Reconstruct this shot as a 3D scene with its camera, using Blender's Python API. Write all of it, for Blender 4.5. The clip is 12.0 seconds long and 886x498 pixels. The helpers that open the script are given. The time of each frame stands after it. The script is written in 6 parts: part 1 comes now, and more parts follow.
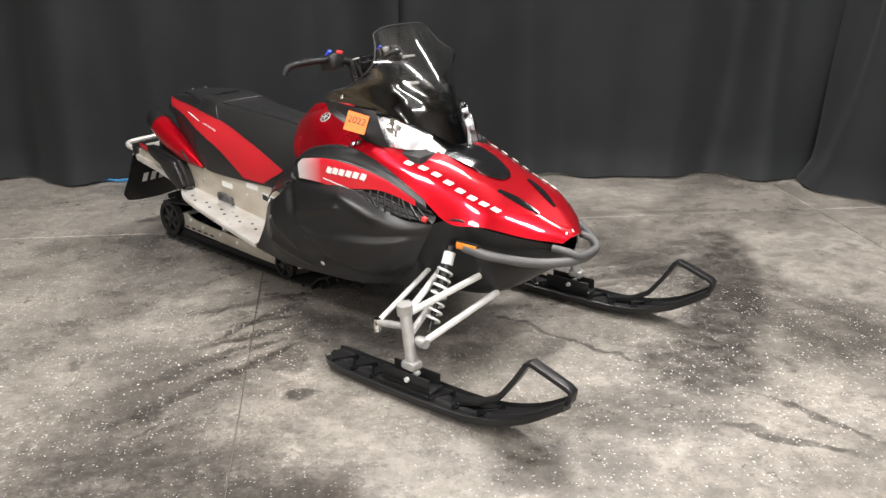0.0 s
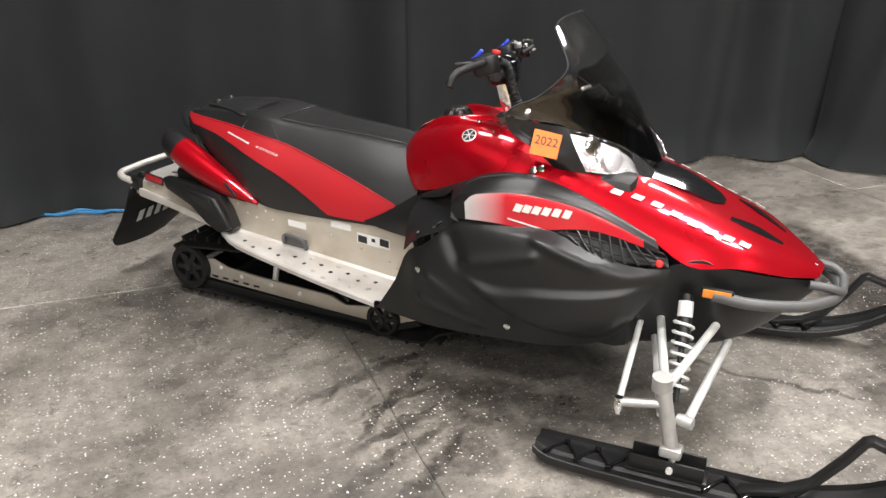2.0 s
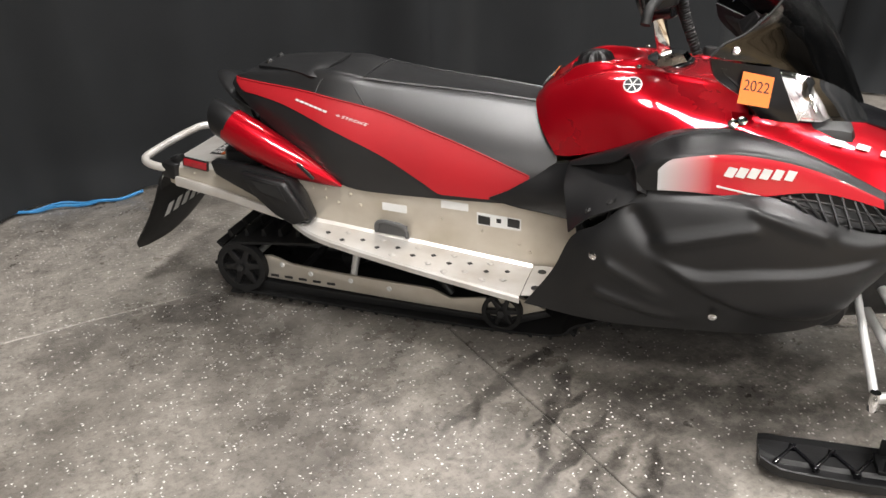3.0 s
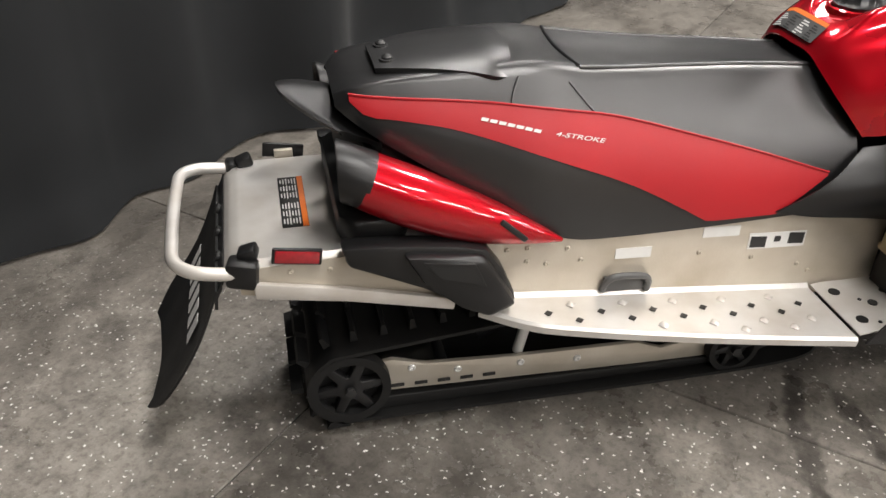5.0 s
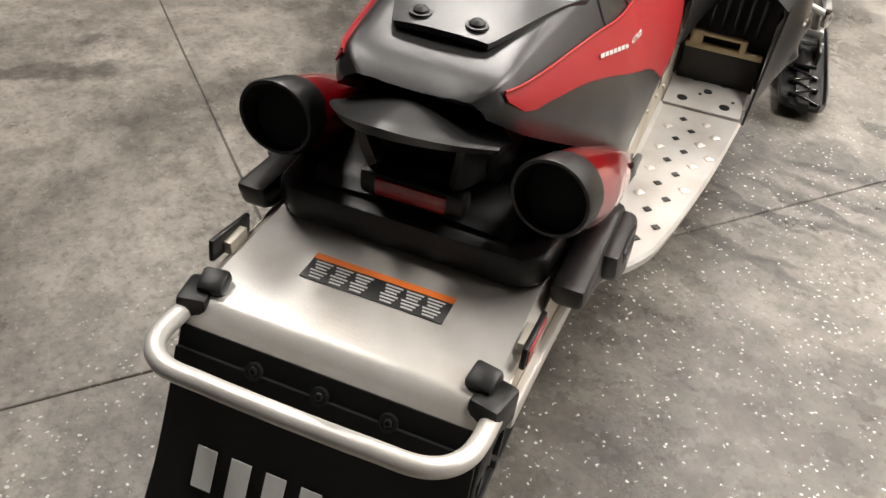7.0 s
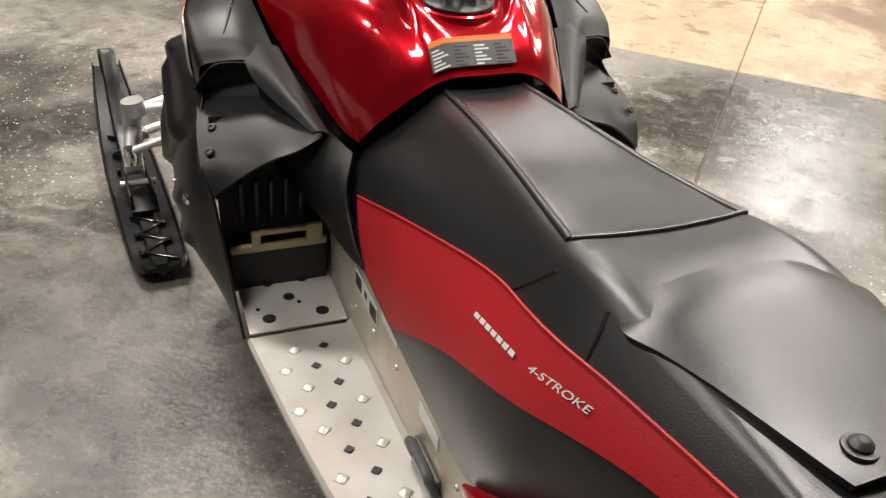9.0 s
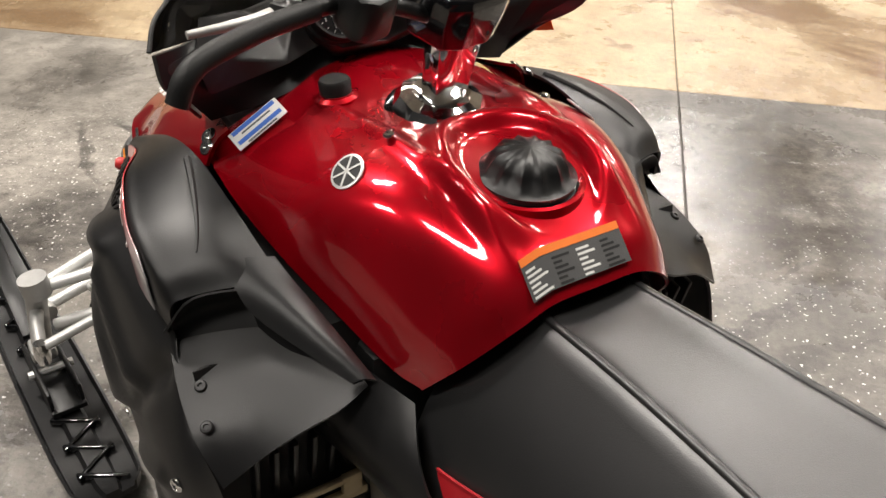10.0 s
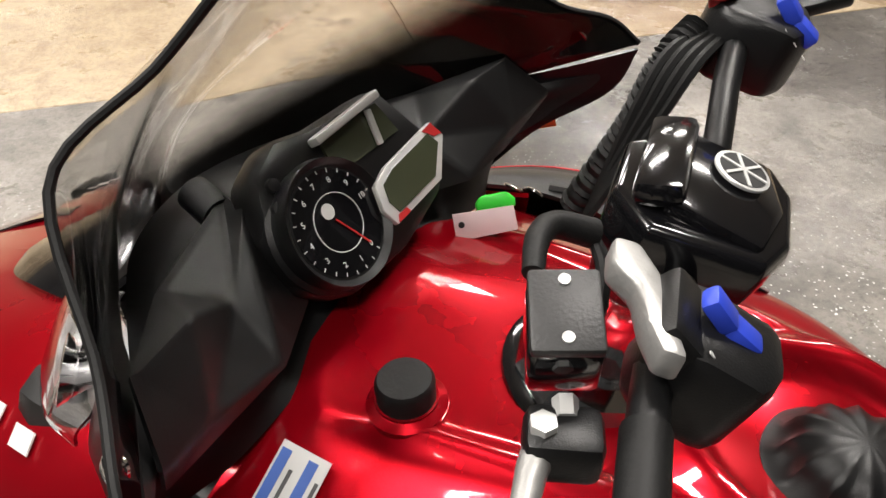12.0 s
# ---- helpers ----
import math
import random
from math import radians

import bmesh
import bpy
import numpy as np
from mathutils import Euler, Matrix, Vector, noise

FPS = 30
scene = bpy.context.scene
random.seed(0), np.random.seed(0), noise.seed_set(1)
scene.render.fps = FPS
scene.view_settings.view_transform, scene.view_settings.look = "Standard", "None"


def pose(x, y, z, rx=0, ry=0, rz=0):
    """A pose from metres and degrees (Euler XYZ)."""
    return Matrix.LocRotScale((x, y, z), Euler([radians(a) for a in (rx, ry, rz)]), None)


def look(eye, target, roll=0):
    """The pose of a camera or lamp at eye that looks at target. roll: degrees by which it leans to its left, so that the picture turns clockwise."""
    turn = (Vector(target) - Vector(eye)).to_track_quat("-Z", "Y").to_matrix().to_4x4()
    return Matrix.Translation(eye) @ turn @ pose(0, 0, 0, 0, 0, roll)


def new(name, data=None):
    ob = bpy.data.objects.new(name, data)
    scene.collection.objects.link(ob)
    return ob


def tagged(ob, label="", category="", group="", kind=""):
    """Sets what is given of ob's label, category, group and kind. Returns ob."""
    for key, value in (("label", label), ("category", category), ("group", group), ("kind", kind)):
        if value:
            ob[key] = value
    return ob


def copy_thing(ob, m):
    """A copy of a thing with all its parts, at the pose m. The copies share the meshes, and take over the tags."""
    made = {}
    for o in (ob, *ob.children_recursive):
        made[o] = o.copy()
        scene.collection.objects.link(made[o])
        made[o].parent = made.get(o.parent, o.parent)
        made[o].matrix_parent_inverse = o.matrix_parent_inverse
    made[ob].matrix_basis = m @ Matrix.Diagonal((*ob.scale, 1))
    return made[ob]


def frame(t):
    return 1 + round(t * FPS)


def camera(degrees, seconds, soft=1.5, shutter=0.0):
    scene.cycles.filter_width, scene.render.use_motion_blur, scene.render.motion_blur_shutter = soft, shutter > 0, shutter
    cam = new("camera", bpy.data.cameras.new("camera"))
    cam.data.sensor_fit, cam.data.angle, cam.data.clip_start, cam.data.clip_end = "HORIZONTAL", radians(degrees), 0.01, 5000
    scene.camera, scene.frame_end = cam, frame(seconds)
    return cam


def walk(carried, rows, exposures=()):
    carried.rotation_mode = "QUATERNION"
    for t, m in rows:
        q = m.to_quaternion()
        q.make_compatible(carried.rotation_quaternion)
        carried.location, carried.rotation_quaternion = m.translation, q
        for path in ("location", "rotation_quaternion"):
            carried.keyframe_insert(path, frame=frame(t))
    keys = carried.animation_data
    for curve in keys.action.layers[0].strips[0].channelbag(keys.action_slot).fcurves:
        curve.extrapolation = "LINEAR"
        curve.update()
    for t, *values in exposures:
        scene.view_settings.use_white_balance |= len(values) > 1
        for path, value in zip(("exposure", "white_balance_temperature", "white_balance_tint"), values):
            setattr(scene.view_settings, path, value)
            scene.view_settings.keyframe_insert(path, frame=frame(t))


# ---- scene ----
cam = camera(54.9, 12.0)
PATH = [
    (0, look((3.78, -2.474, 1.514), (2.594, -1.025, 0.811), 0.4)),
    (0.5, look((3.474, -2.595, 1.539), (2.371, -1.087, 0.825), 0.1)),
    (1, look((3.098, -2.691, 1.531), (2.123, -1.097, 0.817), 0.4)),
    (1.5, look((2.721, -2.65, 1.505), (1.844, -1.009, 0.772), 0.3)),
    (2, look((2.315, -2.538, 1.493), (1.531, -0.865, 0.729), 0.7)),
    (2.5, look((1.864, -2.476, 1.46), (1.233, -0.764, 0.64), 0.5)),
    (3, look((1.468, -2.32, 1.394), (0.925, -0.61, 0.51), -1.0)),
    (3.2, look((1.303, -2.244, 1.4), (0.809, -0.528, 0.5), -1.0)),
    (4.8, look((0.12, -1.565, 1.325), (0.361, 0.117, 0.27), 0.2)),
    (5, look((-0.012, -1.478, 1.311), (0.359, 0.161, 0.227), 0.9)),
    (5.5, look((-0.344, -1.243, 1.29), (0.385, 0.238, 0.16), 2.2)),
    (6, look((-0.539, -0.922, 1.248), (0.452, 0.338, 0.051), 1.9)),
    (6.5, look((-0.671, -0.646, 1.214), (0.601, 0.269, -0.029), 2.9)),
    (6.7, look((-0.721, -0.52, 1.225), (0.639, 0.224, -0.039), 3.8)),
    (8.3, look((-0.439, 0.307, 1.175), (1.153, -0.061, 0.022), 8.6)),
    (8.5, look((-0.365, 0.383, 1.198), (1.215, -0.101, 0.071), 7.7)),
    (9, look((-0.107, 0.514, 1.23), (1.446, -0.116, 0.139), 4.1)),
    (9.5, look((0.173, 0.57, 1.272), (1.667, -0.182, 0.175), 2.5)),
    (10, look((0.474, 0.559, 1.306), (1.877, -0.327, 0.19), 1.2)),
    (10.5, look((0.765, 0.5, 1.315), (2.11, -0.442, 0.173), 0.1)),
    (11, look((1.046, 0.415, 1.318), (2.288, -0.601, 0.123), -0.2)),
    (11.5, look((1.203, 0.403, 1.302), (2.216, -0.794, 0.061), 0.7)),
    (12, look((1.249, 0.465, 1.305), (2.001, -0.907, 0.059), 1.6)),
]
walk(cam, PATH, [(0, 0.34, 6450, 10), (2.2, 0.32, 6450, 10), (3.2, 0.22, 6450, 10), (5, 0.22, 6550, 10), (6.5, 0.20, 6700, 10), (8.5, 0.08, 6850, 10), (9.5, 0.10, 6850, 10), (10, 0.05, 6850, 10), (11, -0.08, 6850, 10), (12, -0.15, 6700, 10)])

# ---------------------------------------------------------------- light
world = bpy.data.worlds.new("world")
scene.world = world
world.use_nodes = True
world.node_tree.nodes["Background"].inputs[0].default_value = (0.9, 0.93, 1.0, 1)
world.node_tree.nodes["Background"].inputs[1].default_value = 0.02

SLAB = radians(47)
U = Vector((math.cos(SLAB), math.sin(SLAB), 0))
V = Vector((-math.sin(SLAB), math.cos(SLAB), 0))
CEILING = 4.4


def hall(u, v, z=0.0):
    """A place in the hall: u along the slab joints, v across them."""
    return U * u + V * v + Vector((0, 0, z))


LAMPS = [(2.0, 0.9), (5.1, 0.9), (-0.4, -1.9), (3.3, -1.9)] + [(u, v) for v in (-5.2, -8.4, -11.6) for u in (-4.1, -0.4, 3.3)]
for lu, lv in LAMPS:
    lamp = bpy.data.lights.new("lamp", "AREA")
    lamp.shape, lamp.size, lamp.size_y = "RECTANGLE", 1.3, 0.45
    lamp.energy, lamp.color = (85 if lv > 0 else 200 if (lu, lv) == (3.3, -1.9) else 145), (1.0, 0.965, 0.935)
    lo = new("lamp", lamp)
    lo.matrix_world = Matrix.Translation(hall(lu, lv, CEILING - 0.16)) @ Matrix.Rotation(SLAB, 4, "Z")

# ---------------------------------------------------------------- materials
def shader(name, colour, rough=0.5, metal=0.0, coat=0.0, vary=0.0, vscale=8.0, bump=0.0, bscale=200.0, spec=0.5, dark=None, sheen=0.0):
    """A principled surface whose colour and gloss wander at one scale and whose relief does at another."""
    m = bpy.data.materials.new(name)
    m.use_nodes = True
    nt = m.node_tree
    b = nt.nodes["Principled BSDF"]
    b.inputs["Base Color"].default_value = (*colour, 1)
    b.inputs["Roughness"].default_value = rough
    b.inputs["Metallic"].default_value = metal
    b.inputs["Coat Weight"].default_value = coat
    b.inputs["Coat Roughness"].default_value = 0.04
    b.inputs["Specular IOR Level"].default_value = spec
    b.inputs["Sheen Weight"].default_value = sheen
    tc = nt.nodes.new("ShaderNodeTexCoord")
    if vary:
        n = nt.nodes.new("ShaderNodeTexNoise")
        n.inputs["Scale"].default_value, n.inputs["Detail"].default_value = vscale, 6
        nt.links.new(tc.outputs["Object"], n.inputs["Vector"])
        mix = nt.nodes.new("ShaderNodeMix")
        mix.data_type = "RGBA"
        d = dark or tuple(c * (1 - vary) for c in colour)
        mix.inputs[6].default_value, mix.inputs[7].default_value = (*d, 1), (*colour, 1)
        ramp = nt.nodes.new("ShaderNodeMapRange")
        ramp.inputs[1].default_value, ramp.inputs[2].default_value = 0.20, 0.80
        nt.links.new(n.outputs["Fac"], ramp.inputs[0])
        nt.links.new(ramp.outputs[0], mix.inputs[0])
        nt.links.new(mix.outputs[2], b.inputs["Base Color"])
        rr = nt.nodes.new("ShaderNodeMapRange")
        rr.inputs[3].default_value, rr.inputs[4].default_value = min(rough + 0.14 * vary + 0.04, 1), max(rough - 0.05, 0.02)
        nt.links.new(n.outputs["Fac"], rr.inputs[0])
        nt.links.new(rr.outputs[0], b.inputs["Roughness"])
    if bump:
        n2 = nt.nodes.new("ShaderNodeTexNoise")
        n2.inputs["Scale"].default_value, n2.inputs["Detail"].default_value = bscale, 3
        nt.links.new(tc.outputs["Object"], n2.inputs["Vector"])
        bp = nt.nodes.new("ShaderNodeBump")
        bp.inputs["Strength"].default_value, bp.inputs["Distance"].default_value = bump, 0.002
        nt.links.new(n2.outputs["Fac"], bp.inputs["Height"])
        nt.links.new(bp.outputs[0], b.inputs["Normal"])
    return m


RED = shader("red_paint", (0.44, 0.0025, 0.011), 0.27, 0.58, 1.0, 0.22, 3.0, spec=0.08)
BLACK = shader("black_plastic", (0.010, 0.010, 0.0104), 0.35, 0, 0, 0.35, 7.0, 0.15, 900, spec=0.40)
DASH = shader("dash_plastic", (0.010, 0.010, 0.0104), 0.42, 0, 0, 0.3, 9.0, 0.12, 900, spec=0.42)
GLOSS = shader("gloss_black", (0.006, 0.006, 0.007), 0.12, 0, 0.6, 0.2, 5.0)
SATIN = shader("satin_black", (0.006, 0.006, 0.007), 0.30, 0, 0, 0.2, 5.0, spec=0.45)
VINYL = shader("black_vinyl", (0.015, 0.015, 0.0155), 0.31, 0, 0, 0.45, 9.0, 0.16, 700, spec=0.68)
REDVINYL = shader("red_vinyl", (0.39, 0.013, 0.019), 0.42, 0, 0, 0.15, 6.0, 0.3, 700, spec=0.35)
ALU = shader("aluminium", (0.74, 0.73, 0.71), 0.36, 0.45, 0, 0.22, 9.0, 0.12, 300, dark=(0.50, 0.46, 0.41))
SHEET = shader("tunnel_sheet", (0.64, 0.60, 0.53), 0.45, 0.55, 0, 0.4, 7.0, 0.15, 250, dark=(0.42, 0.37, 0.29))
SILVER = shader("silver_paint", (0.84, 0.84, 0.82), 0.34, 0.4, 0.2, 0.25, 22.0, 0.1, 200)
CHROME = shader("chrome", (0.85, 0.85, 0.85), 0.08, 1.0)
RUBBER = shader("rubber", (0.008, 0.008, 0.008), 0.55, 0, 0, 0.4, 12.0, 0.15, 350, spec=0.35)
DARKMETAL = shader("dark_metal", (0.05, 0.05, 0.05), 0.45, 0.6, 0, 0.3, 10.0)
GREY = shader("grey_plastic", (0.085, 0.085, 0.085), 0.45, 0, 0, 0.3, 12.0, 0.2, 500)
WHITE = shader("white_print", (0.66, 0.66, 0.64), 0.45, vary=0.12, vscale=40)
INK = shader("black_print", (0.012, 0.012, 0.012), 0.45)
ORANGE = shader("orange_sticker", (0.85, 0.20, 0.03), 0.5, vary=0.12, vscale=30)
AMBER = shader("amber_lens", (0.75, 0.24, 0.03), 0.18, 0, 0.4, 0.3, 60)
REDLENS = shader("red_lens", (0.36, 0.012, 0.02), 0.2, 0, 0.5, 0.4, 90)
BLUE = shader("blue_plastic", (0.03, 0.07, 0.62), 0.4, vary=0.15, vscale=30)
BLUEPRINT = shader("blue_print", (0.04, 0.12, 0.45), 0.45)
GREEN = shader("green_plastic", (0.04, 0.70, 0.05), 0.4, vary=0.1, vscale=30)
PINK = shader("paper_tag", (0.72, 0.58, 0.58), 0.6, vary=0.1, vscale=30)
REDKNOB = shader("red_plastic", (0.55, 0.03, 0.03), 0.35, 0, 0.2, 0.2, 40)
LCD = shader("lcd_glass", (0.055, 0.062, 0.036), 0.12, 0, 0.6, 0.15, 30)
TAPE = shader("blue_cord", (0.04, 0.25, 0.55), 0.5, vary=0.5, vscale=40)
CAST = shader("cast_alloy", (0.48, 0.475, 0.46), 0.42, 0.6, 0, 0.35, 25.0, 0.3, 180)
TAN = shader("tan_primer", (0.55, 0.44, 0.27), 0.5, 0.2, 0, 0.3, 14.0)
REFLECTOR = shader("lamp_reflector", (0.80, 0.80, 0.81), 0.28, 0.75, 0, 0.1, 30.0, 0.6, 120)
SCUFFED = shader("scuffed_plastic", (0.034, 0.034, 0.034), 0.42, 0, 0, 0.35, 40.0, 0.2, 500)
FOAM = shader("dark_grille", (0.008, 0.008, 0.008), 0.6)


def glass(name, tint, rough=0.02, clear=1.0):
    m = bpy.data.materials.new(name)
    m.use_nodes = True
    b = m.node_tree.nodes["Principled BSDF"]
    b.inputs["Base Color"].default_value = (*tint, 1)
    b.inputs["Transmission Weight"].default_value = clear
    b.inputs["Roughness"].default_value = rough
    b.inputs["IOR"].default_value = 1.45
    return m


LENS = glass("lamp_lens", (0.95, 0.95, 0.95))


def smoke_screen():
    """Clear smoked acrylic that is printed black towards its foot."""
    m = glass("smoked_acrylic", (0.62, 0.62, 0.62), 0.015, 1.0)
    nt = m.node_tree
    b = nt.nodes["Principled BSDF"]
    b.inputs["IOR"].default_value = 1.5
    b.inputs["Coat Weight"].default_value, b.inputs["Coat Roughness"].default_value = 0.4, 0.14
    tc = nt.nodes.new("ShaderNodeTexCoord")
    sep = nt.nodes.new("ShaderNodeSeparateXYZ")
    nt.links.new(tc.outputs["Object"], sep.inputs[0])
    ramp = nt.nodes.new("ShaderNodeMapRange")
    ramp.interpolation_type = "SMOOTHSTEP"
    ramp.inputs[1].default_value, ramp.inputs[2].default_value = 0.800, 0.900
    wide = nt.nodes.new("ShaderNodeMath")
    wide.operation = "ABSOLUTE"
    nt.links.new(sep.outputs["Y"], wide.inputs[0])
    rise = nt.nodes.new("ShaderNodeMath")
    rise.operation = "MULTIPLY_ADD"
    rise.inputs[1].default_value = -0.68
    nt.links.new(wide.outputs[0], rise.inputs[0])
    nt.links.new(sep.outputs["Z"], rise.inputs[2])
    nt.links.new(rise.outputs[0], ramp.inputs[0])
    mix = nt.nodes.new("ShaderNodeMix")
    mix.data_type = "RGBA"
    mix.inputs[6].default_value, mix.inputs[7].default_value = (0.004, 0.004, 0.004, 1), (0.88, 0.87, 0.85, 1)
    nt.links.new(ramp.outputs[0], mix.inputs[0])
    nt.links.new(mix.outputs[2], b.inputs["Base Color"])
    return m


SMOKE = smoke_screen()


def cloth():
    m = shader("black_drape", (0.0138, 0.0152, 0.0165), 0.7, vary=0.3, vscale=3.0, bump=0.3, bscale=500, sheen=0.06, spec=0.2)
    return m


DRAPE = cloth()


def concrete(name, light, mid, dark, damp, gloss, seed, spots=(), wet=(), flecked=()):
    """Worn concrete: cloudy patches, dark oily stains, drag marks, shade painted in by spots, white flecks, polished
    here and there.
    """
    m = bpy.data.materials.new(name)
    m.use_nodes = True
    nt = m.node_tree
    b = nt.nodes["Principled BSDF"]
    tc = nt.nodes.new("ShaderNodeTexCoord")
    mp = nt.nodes.new("ShaderNodeMapping")
    mp.inputs["Location"].default_value = (seed, seed * 0.7, 0)
    nt.links.new(tc.outputs["Object"], mp.inputs[0])

    def noise_tex(scale, detail=6, rough=0.6, dist=0.0, vec=None):
        n = nt.nodes.new("ShaderNodeTexNoise")
        n.inputs["Scale"].default_value, n.inputs["Detail"].default_value = scale, detail
        n.inputs["Roughness"].default_value, n.inputs["Distortion"].default_value = rough, dist
        nt.links.new(vec or mp.outputs[0], n.inputs["Vector"])
        return n.outputs["Fac"]

    def span(src, a, c, lo=0.0, hi=1.0):
        r = nt.nodes.new("ShaderNodeMapRange")
        for i, v in enumerate((a, c, lo, hi)):
            r.inputs[i + 1].default_value = v
        nt.links.new(src, r.inputs[0])
        return r.outputs[0]

    def blend(fac, a, c):
        x = nt.nodes.new("ShaderNodeMix")
        x.data_type = "RGBA"
        nt.links.new(fac, x.inputs[0])
        for s, k in ((a, 6), (c, 7)):
            if isinstance(s, tuple):
                x.inputs[k].default_value = (*s, 1)
            else:
                nt.links.new(s, x.inputs[k])
        return x.outputs[2]

    base = blend(span(noise_tex(1.3, 8, 0.68, 0.3), 0.36, 0.64), mid, light)
    base = blend(span(noise_tex(13, 8, 0.75), 0.42, 0.74, 0, 0.75), base, dark)
    base = blend(span(noise_tex(60, 3, 0.6), 0.5, 0.8, 0, 0.65), base, dark)
    stain = span(noise_tex(0.62, 7, 0.62, 0.6), 0.50, 0.64, 0, damp)
    base = blend(stain, base, dark)
    blots = span(noise_tex(3.4, 4, 0.55, 0.8), 0.64, 0.72, 0, damp * 0.8)
    base = blend(blots, base, dark)
    drag = nt.nodes.new("ShaderNodeMapping")
    drag.inputs["Rotation"].default_value = (0, 0, radians(-20))
    drag.inputs["Scale"].default_value = (0.5, 9, 1)
    nt.links.new(tc.outputs["Object"], drag.inputs[0])
    marks = span(noise_tex(1.0, 3, 0.5, 0.2, drag.outputs[0]), 0.66, 0.75, 0, damp * 0.6)
    base = blend(marks, base, dark)
    # shaped stains and painted shade: centre, turn, half length, half width, strength
    wob = nt.nodes.new("ShaderNodeTexNoise")
    wob.inputs["Scale"].default_value, wob.inputs["Detail"].default_value = 7, 6
    nt.links.new(tc.outputs["Object"], wob.inputs["Vector"])
    off = nt.nodes.new("ShaderNodeVectorMath")
    off.operation = "MULTIPLY_ADD"
    off.inputs[1].default_value = (0.16, 0.16, 0)
    nt.links.new(wob.outputs["Color"], off.inputs[0])
    sub = nt.nodes.new("ShaderNodeVectorMath")
    sub.operation = "SUBTRACT"
    sub.inputs[1].default_value = (0.08, 0.08, 0)
    nt.links.new(tc.outputs["Object"], sub.inputs[0])
    nt.links.new(sub.outputs[0], off.inputs[2])
    def pool(spots):
        shaped = None
        for x, y, turn, hl, hw, power in spots:
            mm = nt.nodes.new("ShaderNodeMapping")
            mm.vector_type = "TEXTURE"
            mm.inputs["Location"].default_value = (x * math.cos(SLAB) + y * math.sin(SLAB), y * math.cos(SLAB) - x * math.sin(SLAB) + 6, 0)
            mm.inputs["Rotation"].default_value = (0, 0, radians(turn) - SLAB)
            mm.inputs["Scale"].default_value = (hl, hw, 1)
            nt.links.new(off.outputs[0], mm.inputs[0])
            gr = nt.nodes.new("ShaderNodeTexGradient")
            gr.gradient_type = "SPHERICAL"
            nt.links.new(mm.outputs[0], gr.inputs[0])
            v = span(gr.outputs["Fac"], 0.02, 0.42, 0, power)
            if shaped is None:
                shaped = v
            else:
                mx = nt.nodes.new("ShaderNodeMath")
                mx.operation = "MAXIMUM"
                nt.links.new(shaped, mx.inputs[0])
                nt.links.new(v, mx.inputs[1])
                shaped = mx.outputs[0]
        return shaped

    shaped, pools = pool(spots), pool(wet)
    if pools is not None:
        broken = nt.nodes.new("ShaderNodeMath")
        broken.operation = "MULTIPLY"
        nt.links.new(pools, broken.inputs[0])
        nt.links.new(span(noise_tex(6, 7, 0.72, 0.5), 0.40, 0.62, 0.25, 1.0), broken.inputs[1])
        pools = broken.outputs[0]
    if shaped is not None:
        patchy = nt.nodes.new("ShaderNodeMath")
        patchy.operation = "MULTIPLY"
        nt.links.new(shaped, patchy.inputs[0])
        nt.links.new(span(noise_tex(16, 6, 0.7), 0.30, 0.58, 0.35, 1.0), patchy.inputs[1])
        shaped = patchy.outputs[0]
        base = blend(shaped, base, dark)
    pits = span(noise_tex(27, 8, 0.8, 0.4), 0.56, 0.66, 0, 0.55)
    if pools is not None:
        peel = nt.nodes.new("ShaderNodeMath")
        peel.operation = "MULTIPLY_ADD"
        nt.links.new(pits, peel.inputs[0])
        nt.links.new(pools, peel.inputs[1])
        nt.links.new(span(pits, 0, 1, 0, 0.45), peel.inputs[2])
        pits = peel.outputs[0]
    base = blend(pits, base, dark)
    vor = nt.nodes.new("ShaderNodeTexVoronoi")
    vor.inputs["Scale"].default_value = 76
    ragged = nt.nodes.new("ShaderNodeTexNoise")
    ragged.inputs["Scale"].default_value, ragged.inputs["Detail"].default_value = 110, 3
    nt.links.new(mp.outputs[0], ragged.inputs["Vector"])
    shove = nt.nodes.new("ShaderNodeVectorMath")
    shove.operation = "MULTIPLY_ADD"
    shove.inputs[1].default_value = (0.014, 0.014, 0)
    nt.links.new(ragged.outputs["Color"], shove.inputs[0])
    nt.links.new(mp.outputs[0], shove.inputs[2])
    nt.links.new(shove.outputs[0], vor.inputs["Vector"])
    fleck = span(vor.outputs["Distance"], 0.13, 0.24, 1.0, 0.0)
    pick = nt.nodes.new("ShaderNodeSeparateColor")
    nt.links.new(vor.outputs["Color"], pick.inputs[0])
    some = span(pick.outputs[0], 0.48, 0.56, 0, 1)
    mul = nt.nodes.new("ShaderNodeMath")
    mul.operation = "MULTIPLY"
    nt.links.new(fleck, mul.inputs[0])
    nt.links.new(some, mul.inputs[1])
    mul2 = nt.nodes.new("ShaderNodeMath")
    mul2.operation = "MULTIPLY"
    area = pool(flecked)
    if area is None:
        mul2.inputs[1].default_value = 0.2
    else:
        nt.links.new(span(area, 0, 1, 0.12, 0.9), mul2.inputs[1])
    nt.links.new(mul.outputs[0], mul2.inputs[0])
    base = blend(mul2.outputs[0], base, (0.85, 0.83, 0.79))
    nt.links.new(base, b.inputs["Base Color"])
    g = nt.nodes.new("ShaderNodeMath")
    g.operation = "MULTIPLY_ADD"
    nt.links.new(stain, g.inputs[0])
    g.inputs[1].default_value = -0.16
